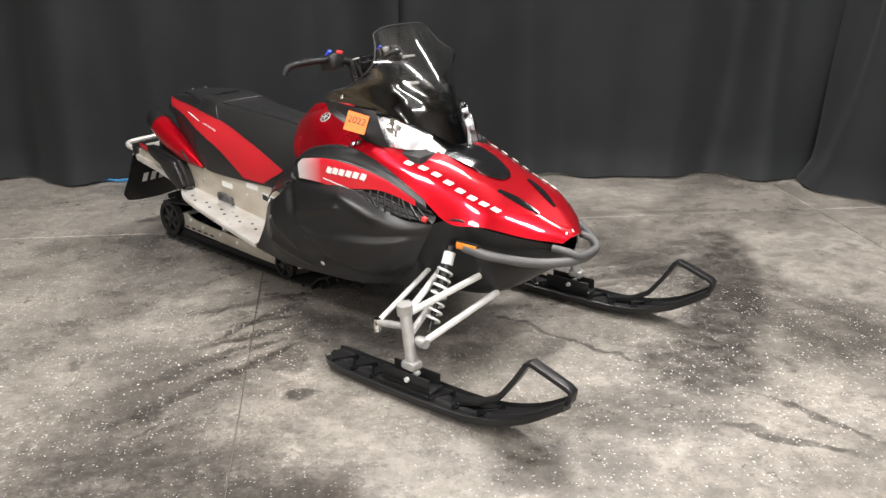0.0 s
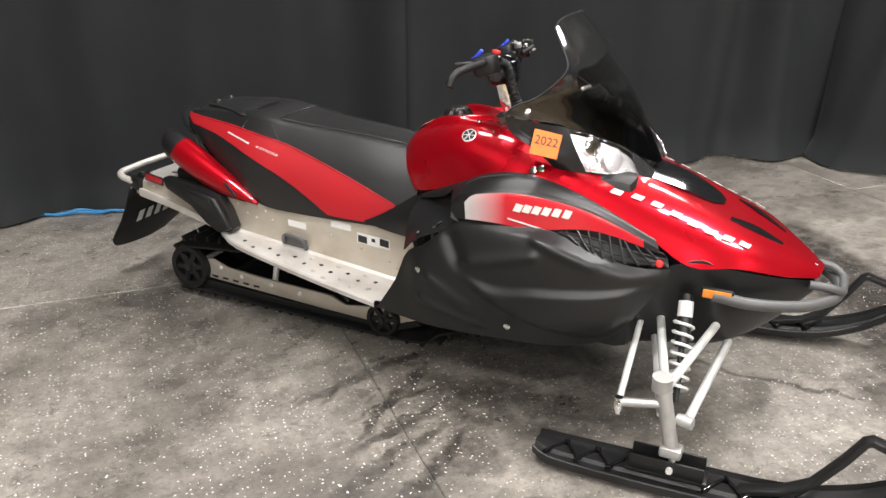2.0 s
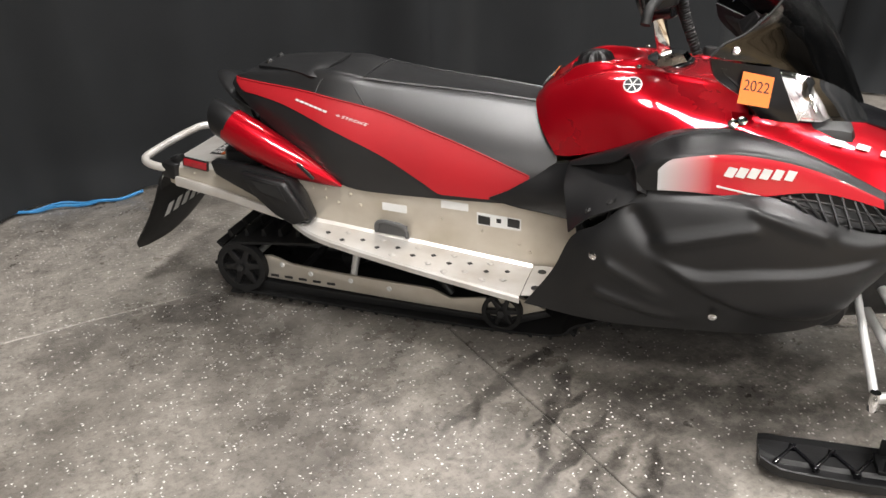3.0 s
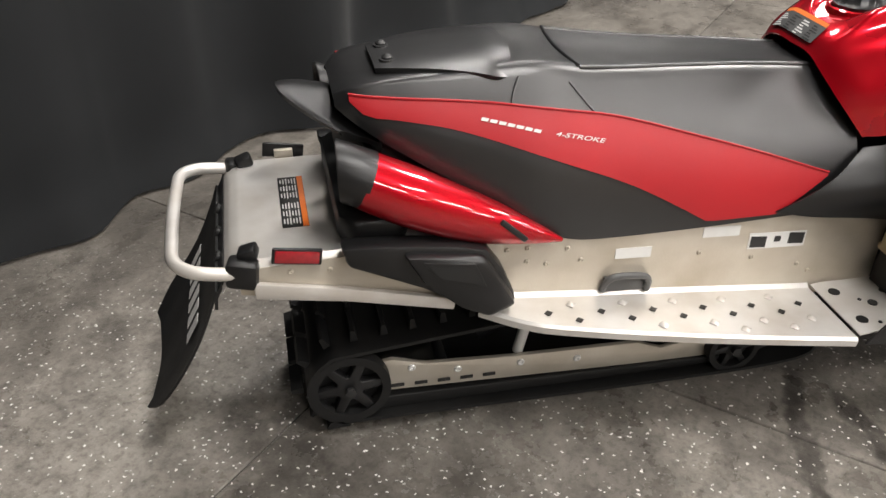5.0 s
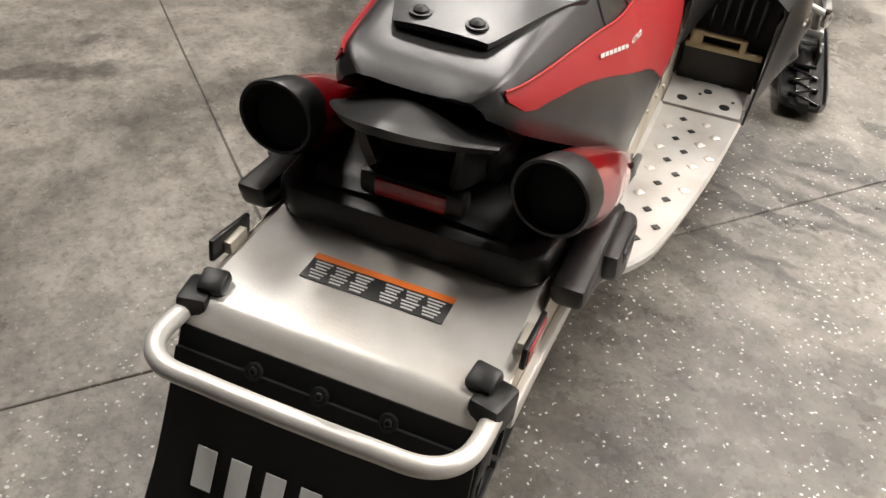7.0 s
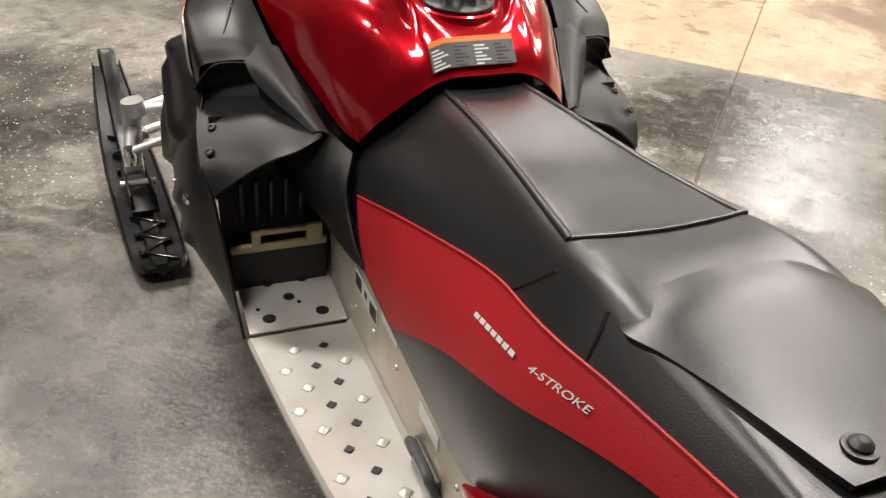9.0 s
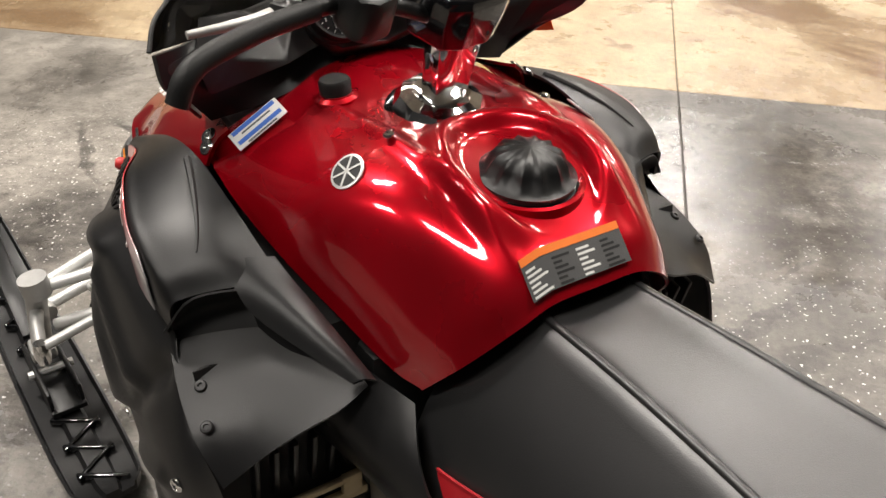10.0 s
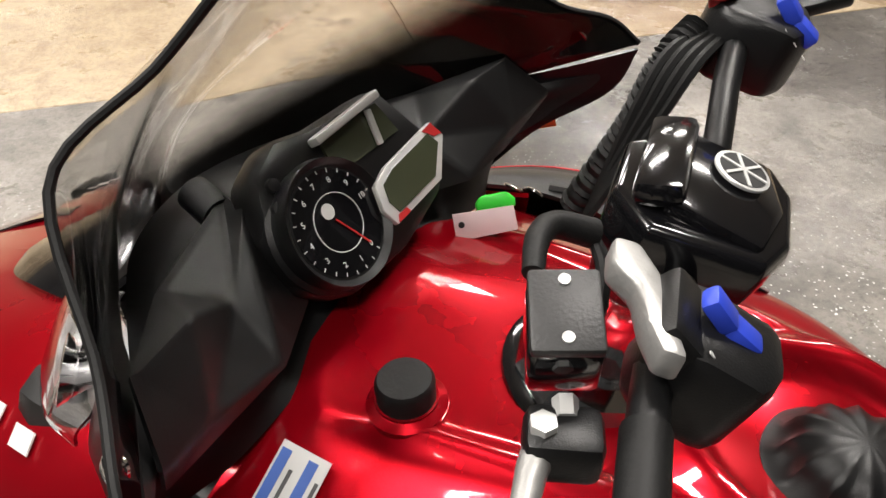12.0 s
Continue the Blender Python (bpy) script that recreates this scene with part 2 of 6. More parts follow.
    nt.links.new(span(noise_tex(5, 6, 0.7), 0.3, 0.7, gloss + 0.12, gloss - 0.08), g.inputs[2])
    rough_out = g.outputs[0]
    if pools is not None:
        damp_mix = nt.nodes.new("ShaderNodeMix")
        nt.links.new(pools, damp_mix.inputs[0])
        nt.links.new(rough_out, damp_mix.inputs[2])
        damp_mix.inputs[3].default_value = 0.12
        rough_out = damp_mix.outputs[0]
        base = blend(span(pools, 0, 1, 0, 0.45), base, dark)
        nt.links.new(base, b.inputs["Base Color"])
    nt.links.new(rough_out, b.inputs["Roughness"])
    bp = nt.nodes.new("ShaderNodeBump")
    bp.inputs["Strength"].default_value, bp.inputs["Distance"].default_value = 0.6, 0.005
    nt.links.new(noise_tex(45, 6, 0.7), bp.inputs["Height"])
    if pools is not None:
        nt.links.new(span(pools, 0, 0.8, 0.55, 0.22), bp.inputs["Strength"])
    nt.links.new(bp.outputs[0], b.inputs["Normal"])
    return m


STAINS_AND_SHADE = (
    (2.54, 1.02, -68, 1.16, 0.20, 1.00), (2.74, 0.35, 82, 0.37, 0.28, 0.90), (2.13, 1.01, 60, 0.46, 0.07, 0.90), (2.05, 1.16, 64, 0.48, 0.04, 0.60), (2.24, 1.74, 18, 0.14, 0.12, 0.90), (2.75, -0.10, 32, 0.34, 0.20, 0.65),
    (2.62, -0.62, -0, 0.17, 0.18, 0.80), (2.81, -0.42, -26, 0.16, 0.12, 0.50), (1.18, -0.47, -90, 0.37, 0.03, 1.00), (1.20, -0.46, -115, 0.23, 0.02, 1.00), (1.28, -0.57, -109, 0.25, 0.02, 0.90), (1.45, -0.92, -93, 0.57, 0.05, 1.00),
    (1.31, -0.88, -102, 0.43, 0.04, 0.90), (1.48, -1.18, 49, 0.07, 0.07, 0.90), (1.54, -1.02, -133, 0.14, 0.03, 0.70), (1.76, -0.78, 68, 0.08, 0.04, 0.90), (0.97, -1.17, 98, 0.09, 0.03, 0.70), (2.23, 0.18, 2, 0.50, 0.02, 0.85),
    (3.17, 0.22, -4, 0.30, 0.02, 0.85), (3.16, 0.04, 11, 0.35, 0.03, 0.85), (2.01, -0.17, -89, 0.11, 0.10, 0.70), (1.75, -0.35, -6, 0.16, 0.15, 0.70), (-0.08, -0.29, -84, 0.07, 0.12, 0.70), (-0.28, -0.57, -82, 0.18, 0.12, 0.50),
    (1.67, -1.40, 53, 0.08, 0.15, 0.50), (2.24, 0.06, -70, 0.12, 0.06, 0.50), (1.26, -0.63, 64, 0.21, 0.03, 0.90), (1.06, -0.28, 69, 0.21, 0.03, 1.00), (0.99, -0.50, 62, 0.22, 0.02, 0.80), (1.52, -0.64, -87, 0.11, 0.11, 0.70),
    (1.77, -0.10, -29, 0.13, 0.20, 0.80), (-0.06, -0.17, 123, 0.24, 0.10, 0.80), (1.04, -0.34, -112, 0.20, 0.03, 0.80), (0.87, 1.42, -52, 0.35, 0.06, 0.70), (1.13, -0.37, -50, 0.17, 0.05, 0.50), (1.23, 0.73, -152, 0.24, 0.11, 0.70),
    (1.04, 0.71, -101, 0.12, 0.06, 0.70), (2.05, 0.71, -120, 0.32, 0.04, 0.70), (2.16, 0.78, -112, 0.31, 0.03, 0.50), (1.23, 0.46, -164, 0.17, 0.10, 0.60), (2.25, -1.32, -67, 0.40, 0.28, 0.90), (1.66, -1.49, -144, 0.20, 0.06, 0.80),
    (1.56, -1.28, -87, 0.22, 0.02, 0.80), (1.55, -1.12, -129, 0.09, 0.02, 0.70), (1.48, 0.39, -61, 0.04, 0.04, 1.00), (2.17, -1.69, -164, 0.37, 0.22, 0.90), (1.61, -1.26, -100, 0.27, 0.03, 0.60), (1.40, -2.01, 122, 0.20, 0.04, 0.50),
    # the spots at x 1.58 and 1.45 paint shade under the sled's front
    (2.25, -1.85, 35, 0.62, 0.34, 0.90), (1.86, -1.42, 20, 0.58, 0.34, 0.85), (1.42, -1.05, 60, 0.40, 0.24, 0.60), (1.10, -1.00, 10, 0.34, 0.20, 0.45), (1.58, -0.34, 8, 0.46, 0.20, 0.90), (1.45, 0.0, 0, 0.45, 0.24, 0.80), (2.45, -1.55, 80, 0.30, 0.16, 0.60),
)
WET = ((1.95, -1.45, 20, 0.85, 0.60, 1.6), (2.35, -0.6, 60, 0.6, 0.3, 0.5), (0.75, 0.75, 45, 0.5, 0.25, 0.45), (1.4, -1.6, 0, 0.5, 0.3, 0.6))
CONCRETE = concrete("worn_concrete", (0.355, 0.326, 0.288), (0.165, 0.150, 0.130), (0.038, 0.034, 0.030), 0.8, 0.32, 3.1, STAINS_AND_SHADE, WET, ((-0.3, -0.9, 0, 2.4, 1.7, 1.6), (2.7, 0.3, 60, 1.6, 1.0, 0.9), (2.2, -1.2, 30, 0.6, 0.4, 0.4)))
TANFLOOR = concrete("tan_concrete", (0.52, 0.42, 0.28), (0.38, 0.29, 0.18), (0.16, 0.10, 0.055), 0.95, 0.30, 9.4)
YELLOW = shader("yellow_paint", (0.75, 0.47, 0.05), 0.5, vary=0.5, vscale=12, dark=(0.45, 0.36, 0.2))
WALLPAINT = shader("painted_block_wall", (0.34, 0.33, 0.31), 0.7, vary=0.12, vscale=1.5, bump=0.3, bscale=60)
ROOF = shader("ceiling_sheet", (0.26, 0.26, 0.255), 0.7, vary=0.12, vscale=1.0)
JOINT = shader("joint_filler", (0.12, 0.11, 0.10), 0.8, vary=0.3, vscale=10)

# ---------------------------------------------------------------- building helpers
def finish(bm, name, material, parent=None, label="", smooth=40):
    me = bpy.data.meshes.new(name)
    bmesh.ops.recalc_face_normals(bm, faces=bm.faces)
    bm.to_mesh(me)
    bm.free()
    for p in me.polygons:
        p.use_smooth = True
    me.set_sharp_from_angle(angle=radians(smooth))
    me.materials.append(material)
    ob = new(name, me)
    if parent:
        ob.parent = parent
    if label:
        ob["label"] = label
    return ob


def part(name, bm, material, parent, label="", smooth=40):
    return finish(bm, name, material, parent, label, smooth)


def again(ob, name, m=None, parent=None):
    """Another object on the same mesh."""
    o = new(name, ob.data)
    o.parent = parent or ob.parent
    if m is not None:
        o.matrix_local = m
    if "label" in ob:
        o["label"] = ob["label"]
    return o


def flip(bm, s):
    """Mirrors a mesh to the other side when s is -1."""
    if s < 0:
        for v in bm.verts:
            v.co.y = -v.co.y
    return bm


def join(*bms):
    out = bmesh.new()
    for b in bms:
        me = bpy.data.meshes.new("tmp")
        b.to_mesh(me)
        b.free()
        out.from_mesh(me)
        bpy.data.meshes.remove(me)
    return out


def spline(pts, n, closed=False):
    """n points on a smooth line through pts."""
    p = [Vector(q) for q in pts]
    k = len(p)
    out = []
    segs = k if closed else k - 1
    for i in range(n):
        t = i / (n if closed else n - 1) * segs
        j = min(int(t), segs - 1)
        f = t - j
        if closed:
            a, b, c, d = (p[(j + o) % k] for o in (-1, 0, 1, 2))
        else:
            b, c = p[j], p[j + 1]
            a = p[j - 1] if j else b * 2 - c
            d = p[j + 2] if j + 2 < k else c * 2 - b
        out.append(0.5 * ((2 * b) + (c - a) * f + (2 * a - 5 * b + 4 * c - d) * f * f + (3 * b - a - 3 * c + d) * f ** 3))
    return out


def knots(x, *pairs):
    """The value at x between (x, value) pairs, by straight lines."""
    if x <= pairs[0][0]:
        return pairs[0][1]
    for (a, va), (b, vb) in zip(pairs, pairs[1:]):
        if x <= b:
            f = (x - a) / (b - a)
            return va + (vb - va) * f
    return pairs[-1][1]


def curve(x, *pairs):
    """A smooth value at x, through (x, value) pairs without kinks."""
    k = len(pairs)
    if x <= pairs[0][0]:
        return pairs[0][1]
    if x >= pairs[-1][0]:
        return pairs[-1][1]
    for j in range(k - 1):
        if x <= pairs[j + 1][0]:
            break
    (xa, ya), (xb, yb) = pairs[j], pairs[j + 1]
    f = (x - xa) / (xb - xa)
    ma = (yb - pairs[j - 1][1]) / (xb - pairs[j - 1][0]) if j else (yb - ya) / (xb - xa)
    mb = (pairs[j + 2][1] - ya) / (pairs[j + 2][0] - xa) if j + 2 < k else (yb - ya) / (xb - xa)
    h = xb - xa
    return (2 * f ** 3 - 3 * f * f + 1) * ya + (f ** 3 - 2 * f * f + f) * h * ma + (3 * f * f - 2 * f ** 3) * yb + (f ** 3 - f * f) * h * mb


def sheet(rows, thick=0.0, closed=False):
    """A skin over a grid of points, given some thickness."""
    bm = bmesh.new()
    g = [[bm.verts.new(p) for p in r] for r in rows]
    n = len(g[0])
    for a, b in zip(g, g[1:]):
        for j in range(n if closed else n - 1):
            q = [a[j], a[(j + 1) % n], b[(j + 1) % n], b[j]]
            try:
                bm.faces.new(q)
            except ValueError:
                pass
    bmesh.ops.remove_doubles(bm, verts=bm.verts, dist=1e-5)
    bmesh.ops.recalc_face_normals(bm, faces=bm.faces)
    if thick:
        bmesh.ops.solidify(bm, geom=bm.faces[:], thickness=thick)
    return bm


def patch(rows, nu, nv, thick=0.004, mirror=False):
    """A smooth skin through a coarse net of points. mirror: each row runs from the middle outwards and is carried to both sides."""
    if mirror:
        rows = [[(x, -y, z) for x, y, z in reversed(r[1:])] + list(r) for r in rows]
    fine = [spline(r, nv) for r in rows]
    cols = [spline([f[j] for f in fine], nu) for j in range(nv)]
    return sheet([[cols[j][i] for j in range(nv)] for i in range(nu)], thick)


def tube(pts, r, n=12, caps=True, samples=0, taper=None):
    """A round bar along a line."""
    p = spline(pts, samples) if samples else [Vector(q) for q in pts]
    bm = bmesh.new()
    rings = []
    up = None
    for i, q in enumerate(p):
        d = (p[min(i + 1, len(p) - 1)] - p[max(i - 1, 0)]).normalized()
        if up is None:
            up = d.orthogonal().normalized()
        up = (up - d * up.dot(d)).normalized()
        side = d.cross(up)
        rr = r * (taper(i / (len(p) - 1)) if taper else 1)
        rings.append([bm.verts.new(q + (up * math.cos(a) + side * math.sin(a)) * rr) for a in (2 * math.pi * k / n for k in range(n))])
    for a, b in zip(rings, rings[1:]):
        for k in range(n):
            bm.faces.new([a[k], a[(k + 1) % n], b[(k + 1) % n], b[k]])
    if caps:
        bm.faces.new(rings[0])
        bm.faces.new(rings[-1])
    return bm


def box(c, s, bevel=0.003, rot=(0, 0, 0), seg=2):
    bm = bmesh.new()
    bmesh.ops.create_cube(bm, size=1, matrix=Matrix.Diagonal((*s, 1)))
    if bevel:
        bmesh.ops.bevel(bm, geom=bm.edges[:] , offset=bevel, segments=seg, profile=0.5, affect="EDGES")
    bm.transform(pose(*c, *rot))
    return bm


def prism(outline, depth, m=None, bevel=0.0):
    """An outline in x and y, raised by depth along z and set at m."""
    bm = bmesh.new()
    f = bm.faces.new([bm.verts.new((x, y, 0)) for x, y in outline])
    r = bmesh.ops.extrude_face_region(bm, geom=[f])
    bmesh.ops.translate(bm, verts=[v for v in r["geom"] if isinstance(v, bmesh.types.BMVert)], vec=(0, 0, depth))
    bmesh.ops.recalc_face_normals(bm, faces=bm.faces)
    if bevel:
        bmesh.ops.bevel(bm, geom=bm.edges[:], offset=bevel, segments=2, profile=0.5, affect="EDGES")
    if m is not None:
        bm.transform(m)
    return bm


def disc(r, depth, m, n=28, bevel=0.0):
    return prism([(r * math.cos(2 * math.pi * k / n), r * math.sin(2 * math.pi * k / n)) for k in range(n)], depth, m, bevel)


def turned(profile, m, n=28):
    """A body of revolution about z from (radius, height) pairs."""
    bm = bmesh.new()
    rows = [[bm.verts.new((r * math.cos(2 * math.pi * k / n), r * math.sin(2 * math.pi * k / n), h)) for k in range(n)] for r, h in profile]
    for a, b in zip(rows, rows[1:]):
        for k in range(n):
            bm.faces.new([a[k], a[(k + 1) % n], b[(k + 1) % n], b[k]])
    bm.faces.new(rows[0])
    bm.faces.new(rows[-1])
    bmesh.ops.remove_doubles(bm, verts=bm.verts, dist=1e-5)
    bm.transform(m)
    return bm


def facing(at, normal, up=(0, 0, 1)):
    """A frame at a place whose z looks along normal and whose y looks up."""
    z = Vector(normal).normalized()
    x = Vector(up).cross(z).normalized()
    y = z.cross(x)
    return Matrix.Translation(at) @ Matrix((x, y, z)).transposed().to_4x4()


def words(name, body, size, m, material, parent, depth=0.0008, align="CENTER", shear=0.0):
    cu = bpy.data.curves.new(name, "FONT")
    cu.body, cu.size, cu.extrude, cu.align_x, cu.align_y, cu.shear = body, size, depth, align, "CENTER", shear
    tmp = bpy.data.objects.new(name, cu)
    scene.collection.objects.link(tmp)
    me = bpy.data.meshes.new_from_object(tmp)
    bpy.data.objects.remove(tmp)
    ob = new(name, me)
    me.materials.clear()
    me.materials.append(material)
    ob.parent = parent
    ob.matrix_local = m
    return ob


def bolt(at, normal, parent, r=0.009, material=None, name="screw"):
    m = facing(at, normal)
    return part(name, turned([(r * 1.25, 0), (r * 1.25, 0.002), (r, 0.004), (r * 0.55, 0.0045), (r * 0.45, 0.002)], m, 14), material or CHROME, parent)

# ---------------------------------------------------------------- the hall
def floor():
    base = finish(box((0, 0, -0.065), (60, 60, 0.12), 0), "floor", JOINT)
    base.location = hall(0, -6, 0)
    base.rotation_euler = (0, 0, SLAB)
    tagged(base, "worn grey concrete floor with stains and saw-cut joints", "floor", kind="structure")
    us = [-9, -5.9, -2.72, 0.43, 3.55, 6.7, 9.8, 13]
    vs = [6.2, 3.05, -0.05, -3.14, -6.25, -9.4, -12.5, -16]
    for i in range(len(us) - 1):
        for j in range(len(vs) - 1):
            a, b, c, d = us[i], us[i + 1], vs[j + 1], vs[j]
            g = 0.0017
            s = part("slab", box(((a + b) / 2, (c + d) / 2 + 6, -0.015), (b - a - 2 * g, d - c - 2 * g, 0.03), 0.003, seg=1), TANFLOOR if d < -3 else CONCRETE, base)
            if d < -3:
                s["label"] = "tan-stained concrete slab"
    return base


floor()


def painted_line():
    bm = box((0, 0, 0.0015), (2.4, 0.06, 0.003), 0)
    ob = finish(bm, "floor_line", YELLOW)
    ob.matrix_world = Matrix.Translation(hall(1.82, -4.08)) @ Matrix.Rotation(SLAB + radians(229.5), 4, "Z")
    tagged(ob, "worn yellow painted line on the tan concrete", "floor line", kind="structure")


painted_line()


def drape(name, a, b, height, seed, label, bunch=None):
    """A hanging cloth with folds from a to b, that trails a little on the floor."""
    a, b = Vector(a), Vector(b)
    along = (b - a)
    length = along.length
    along.normalize()
    out = Vector((-along.y, along.x, 0))
    rnd = random.Random(seed)
    waves = [(rnd.uniform(3, 13), rnd.uniform(0, 6.3), rnd.uniform(0.006, 0.026)) for _ in range(7)]
    rows = []
    n = int(length / 0.018)
    for k in range(34):
        h = k / 33
        z = 0.004 + (height - 0.004) * h ** 1.15
        row = []
        for i in range(n + 1):
            s = length * i / n
            d = sum(w * math.sin(f * s + p + 0.7 * math.sin(2.2 * h + p)) for f, p, w in waves) * (0.55 + 0.8 * (1 - h))
            fold = noise.noise(Vector((s * 1.6, h * 0.7, seed * 3.1)))
            d += 0.16 * max(0.0, fold) * (1 - 0.5 * h)
            d += 0.010 * noise.noise(Vector((s * 5, h * 4, seed))) + 0.03 * noise.noise(Vector((s * 2.6, h * 2.2, seed + 5)))
            d -= 0.05 * math.exp(-((z - 0.0) / 0.09) ** 2) * (1 + noise.noise(Vector((s * 4, 0, seed))))
            if bunch is not None:
                e = (s - bunch - 0.06 * math.sin(3 * h)) / (0.09 + 0.10 * (1 - h) ** 3)
                d -= (0.10 + 0.16 * (1 - h) ** 3) * math.exp(-e * e)
            row.append(a + along * s + out * d + Vector((0, 0, z + (0.012 * noise.noise(Vector((s * 5, 1, seed))) + 0.012 if k == 0 else 0))))
        rows.append(row)
    ob = finish(sheet(rows), name, DRAPE, smooth=80)
    return tagged(ob, label, "curtain", group="black curtains round the floor")


drape("curtain", (-4.3, -2.75, 0), (0.16, 1.50, 0), 3.0, 5, "black cloth curtain hanging in soft folds to the floor")
drape("curtain", (0.02, 1.42, 0), (2.27, 3.40, 0), 3.0, 11, "black cloth curtain hanging in soft folds to the floor", 2.45)
drape("curtain", (2.24, 3.36, 0), (5.2, 0.35, 0), 3.0, 17, "black cloth curtain with heavy bunched folds at its edge", 0.42)


def cord():
    a, b = Vector((-1.42, -0.02, 0.012)), Vector((-0.80, 0.525, 0.012))
    pts = [a.lerp(b, f) + Vector((0.02 * math.sin(9 * f), -0.02 * math.sin(17 * f), 0.005 * math.sin(33 * f))) for f in (i / 40 for i in range(41))]
    ob = finish(join(tube(pts, 0.007, 6), tube([p + Vector((0.020, -0.014 - 0.02 * math.sin(i * 0.4), 0.002)) for i, p in enumerate(pts[6:32])], 0.006, 6)), "cord", TAPE)
    tagged(ob, "blue twisted cord lying along the foot of the curtain", "cord")


cord()


def shell():
    """Plain walls and a ceiling that close the hall out of view."""
    u0, u1, v0, v1 = -10.5, 13.5, -16.5, 6.5
    walls = [("wall_north", (u0, v1), (u1, v1)), ("wall_south", (u0, v0), (u1, v0)), ("wall_west", (u0, v0), (u0, v1)), ("wall_east", (u1, v0), (u1, v1))]
    for name, a, b in walls:
        pa, pb = hall(*a), hall(*b)
        mid = (pa + pb) / 2
        ob = finish(box((0, 0, CEILING / 2), ((pb - pa).length, 0.2, CEILING), 0.005), name, WALLPAINT)
        ob.location = mid
        ob.rotation_euler = (0, 0, math.atan2(pb.y - pa.y, pb.x - pa.x))
        tagged(ob, "plain painted block wall of the hall", "wall", kind="structure")
    c = finish(box((0, 0, CEILING + 0.1), (u1 - u0, v1 - v0, 0.2), 0.005), "ceiling", ROOF)
    c.location = hall((u0 + u1) / 2, (v0 + v1) / 2)
    c.rotation_euler = (0, 0, SLAB)
    tagged(c, "plain grey sheet ceiling of the hall", "ceiling", kind="structure")


shell()


def ceiling_light():
    e = new("ceiling_light")
    part("housing", box((0, 0, 0.06), (1.28, 0.58, 0.08), 0.01), WHITE, e)
    for s in (-1, 1):
        part("hanger", tube([(0.5 * s, 0, 0.1), (0.5 * s, 0, 0.155)], 0.008, 8), DARKMETAL, e)
    return tagged(e, "white rectangular ceiling light with a glowing panel", "ceiling light", group="ceiling lights of the hall")


first_light = ceiling_light()
for k, (lu, lv) in enumerate(LAMPS):
    m = Matrix.Translation(hall(lu, lv, CEILING - 0.155)) @ Matrix.Rotation(SLAB, 4, "Z")
    if k == 0:
        first_light.matrix_world = m
    else:
        copy_thing(first_light, m)

# ---------------------------------------------------------------- the snowmobile: x ahead, y to its left
sled = new("snowmobile")
sled.location.z = 0.013
sled.scale = (0.993, 1.0, 1.0)
tagged(sled, "red and black snowmobile with a tall smoked windshield standing on concrete", "snowmobile")


def pair(name, make, material, label="", parent=None, smooth=40):
    """A part on the left and its mirror image on the right."""
    return [part(name, flip(make(), s), material, parent or sled, label, smooth) for s in (1, -1)]


def ribbon(path, width, thick, samples=0, bevel=0.003):
    """A flat strap along a line in x and z, of some width in y."""
    p = spline([(x, 0, z) for x, z in path], samples) if samples else [Vector((x, 0, z)) for x, z in path]
    bm = bmesh.new()
    rings = []
    for i, q in enumerate(p):
        d = (p[min(i + 1, len(p) - 1)] - p[max(i - 1, 0)]).normalized()
        nrm = Vector((-d.z, 0, d.x))
        rings.append([bm.verts.new(q + nrm * a * thick / 2 + Vector((0, b * width / 2, 0))) for a, b in ((1, 1), (1, -1), (-1, -1), (-1, 1))])
    for a, b in zip(rings, rings[1:]):
        for k in range(4):
            bm.faces.new([a[k], a[(k + 1) % 4], b[(k + 1) % 4], b[k]])
    bm.faces.new(rings[0])
    bm.faces.new(rings[-1])
    bmesh.ops.recalc_face_normals(bm, faces=bm.faces)
    if bevel:
        sharp = [e for e in bm.edges if len(e.link_faces) == 2 and e.calc_face_angle(0) > 0.9]
        bmesh.ops.bevel(bm, geom=sharp, offset=bevel, segments=2, profile=0.5, affect="EDGES")
    return bm


def upright(outline, y, depth, bevel=0.004):
    """An outline in x and z that stands at y and is as thick as depth, outwards."""
    return prism([(x, z) for x, z in outline], depth, Matrix(((1, 0, 0, 0), (0, 0, 1, y), (0, 1, 0, 0), (0, 0, 0, 1))), bevel)


# ---- track and rear suspension
def track_line(r):
    """The run of the track in x and z."""
    out = []
    for k in range(13):
        a = radians(-90 - 180 * k / 12 + 8)
        out.append((0.10 + r * math.cos(a), 0.112 + r * math.sin(a)))
    out += [(0.40, 0.235), (0.70, 0.262), (1.0, 0.29), (1.22, 0.33), (1.33, 0.30), (1.38, 0.22), (1.33, 0.13), (1.20, 0.065), (1.04, 0.112 - r - 0.006)]
    return [(x, z) for x, z in out]


def belt():
    dense = spline([(x, 0, z) for x, z in track_line(0.092)], 1500, True)
    run = [0.0]
    for a, b in zip(dense, dense[1:] + dense[:1]):
        run.append(run[-1] + (b - a).length)
    line, k = [], 0
    for i in range(150):
        while run[k + 1] < run[-1] * i / 150:
            k += 1
        line.append(dense[k])
    n = len(line)
    rows = []
    for i in range(n + 1):
        p, d = line[i % n], (line[(i + 1) % n] - line[i - 1]).normalized()
        nrm = Vector((d.z, 0, -d.x))
        rows.append([p + nrm * h + Vector((0, w, 0)) for w, h in ((-0.168, 0), (-0.168, 0.008), (0.168, 0.008), (0.168, 0))])
    return sheet(rows, 0, True), line


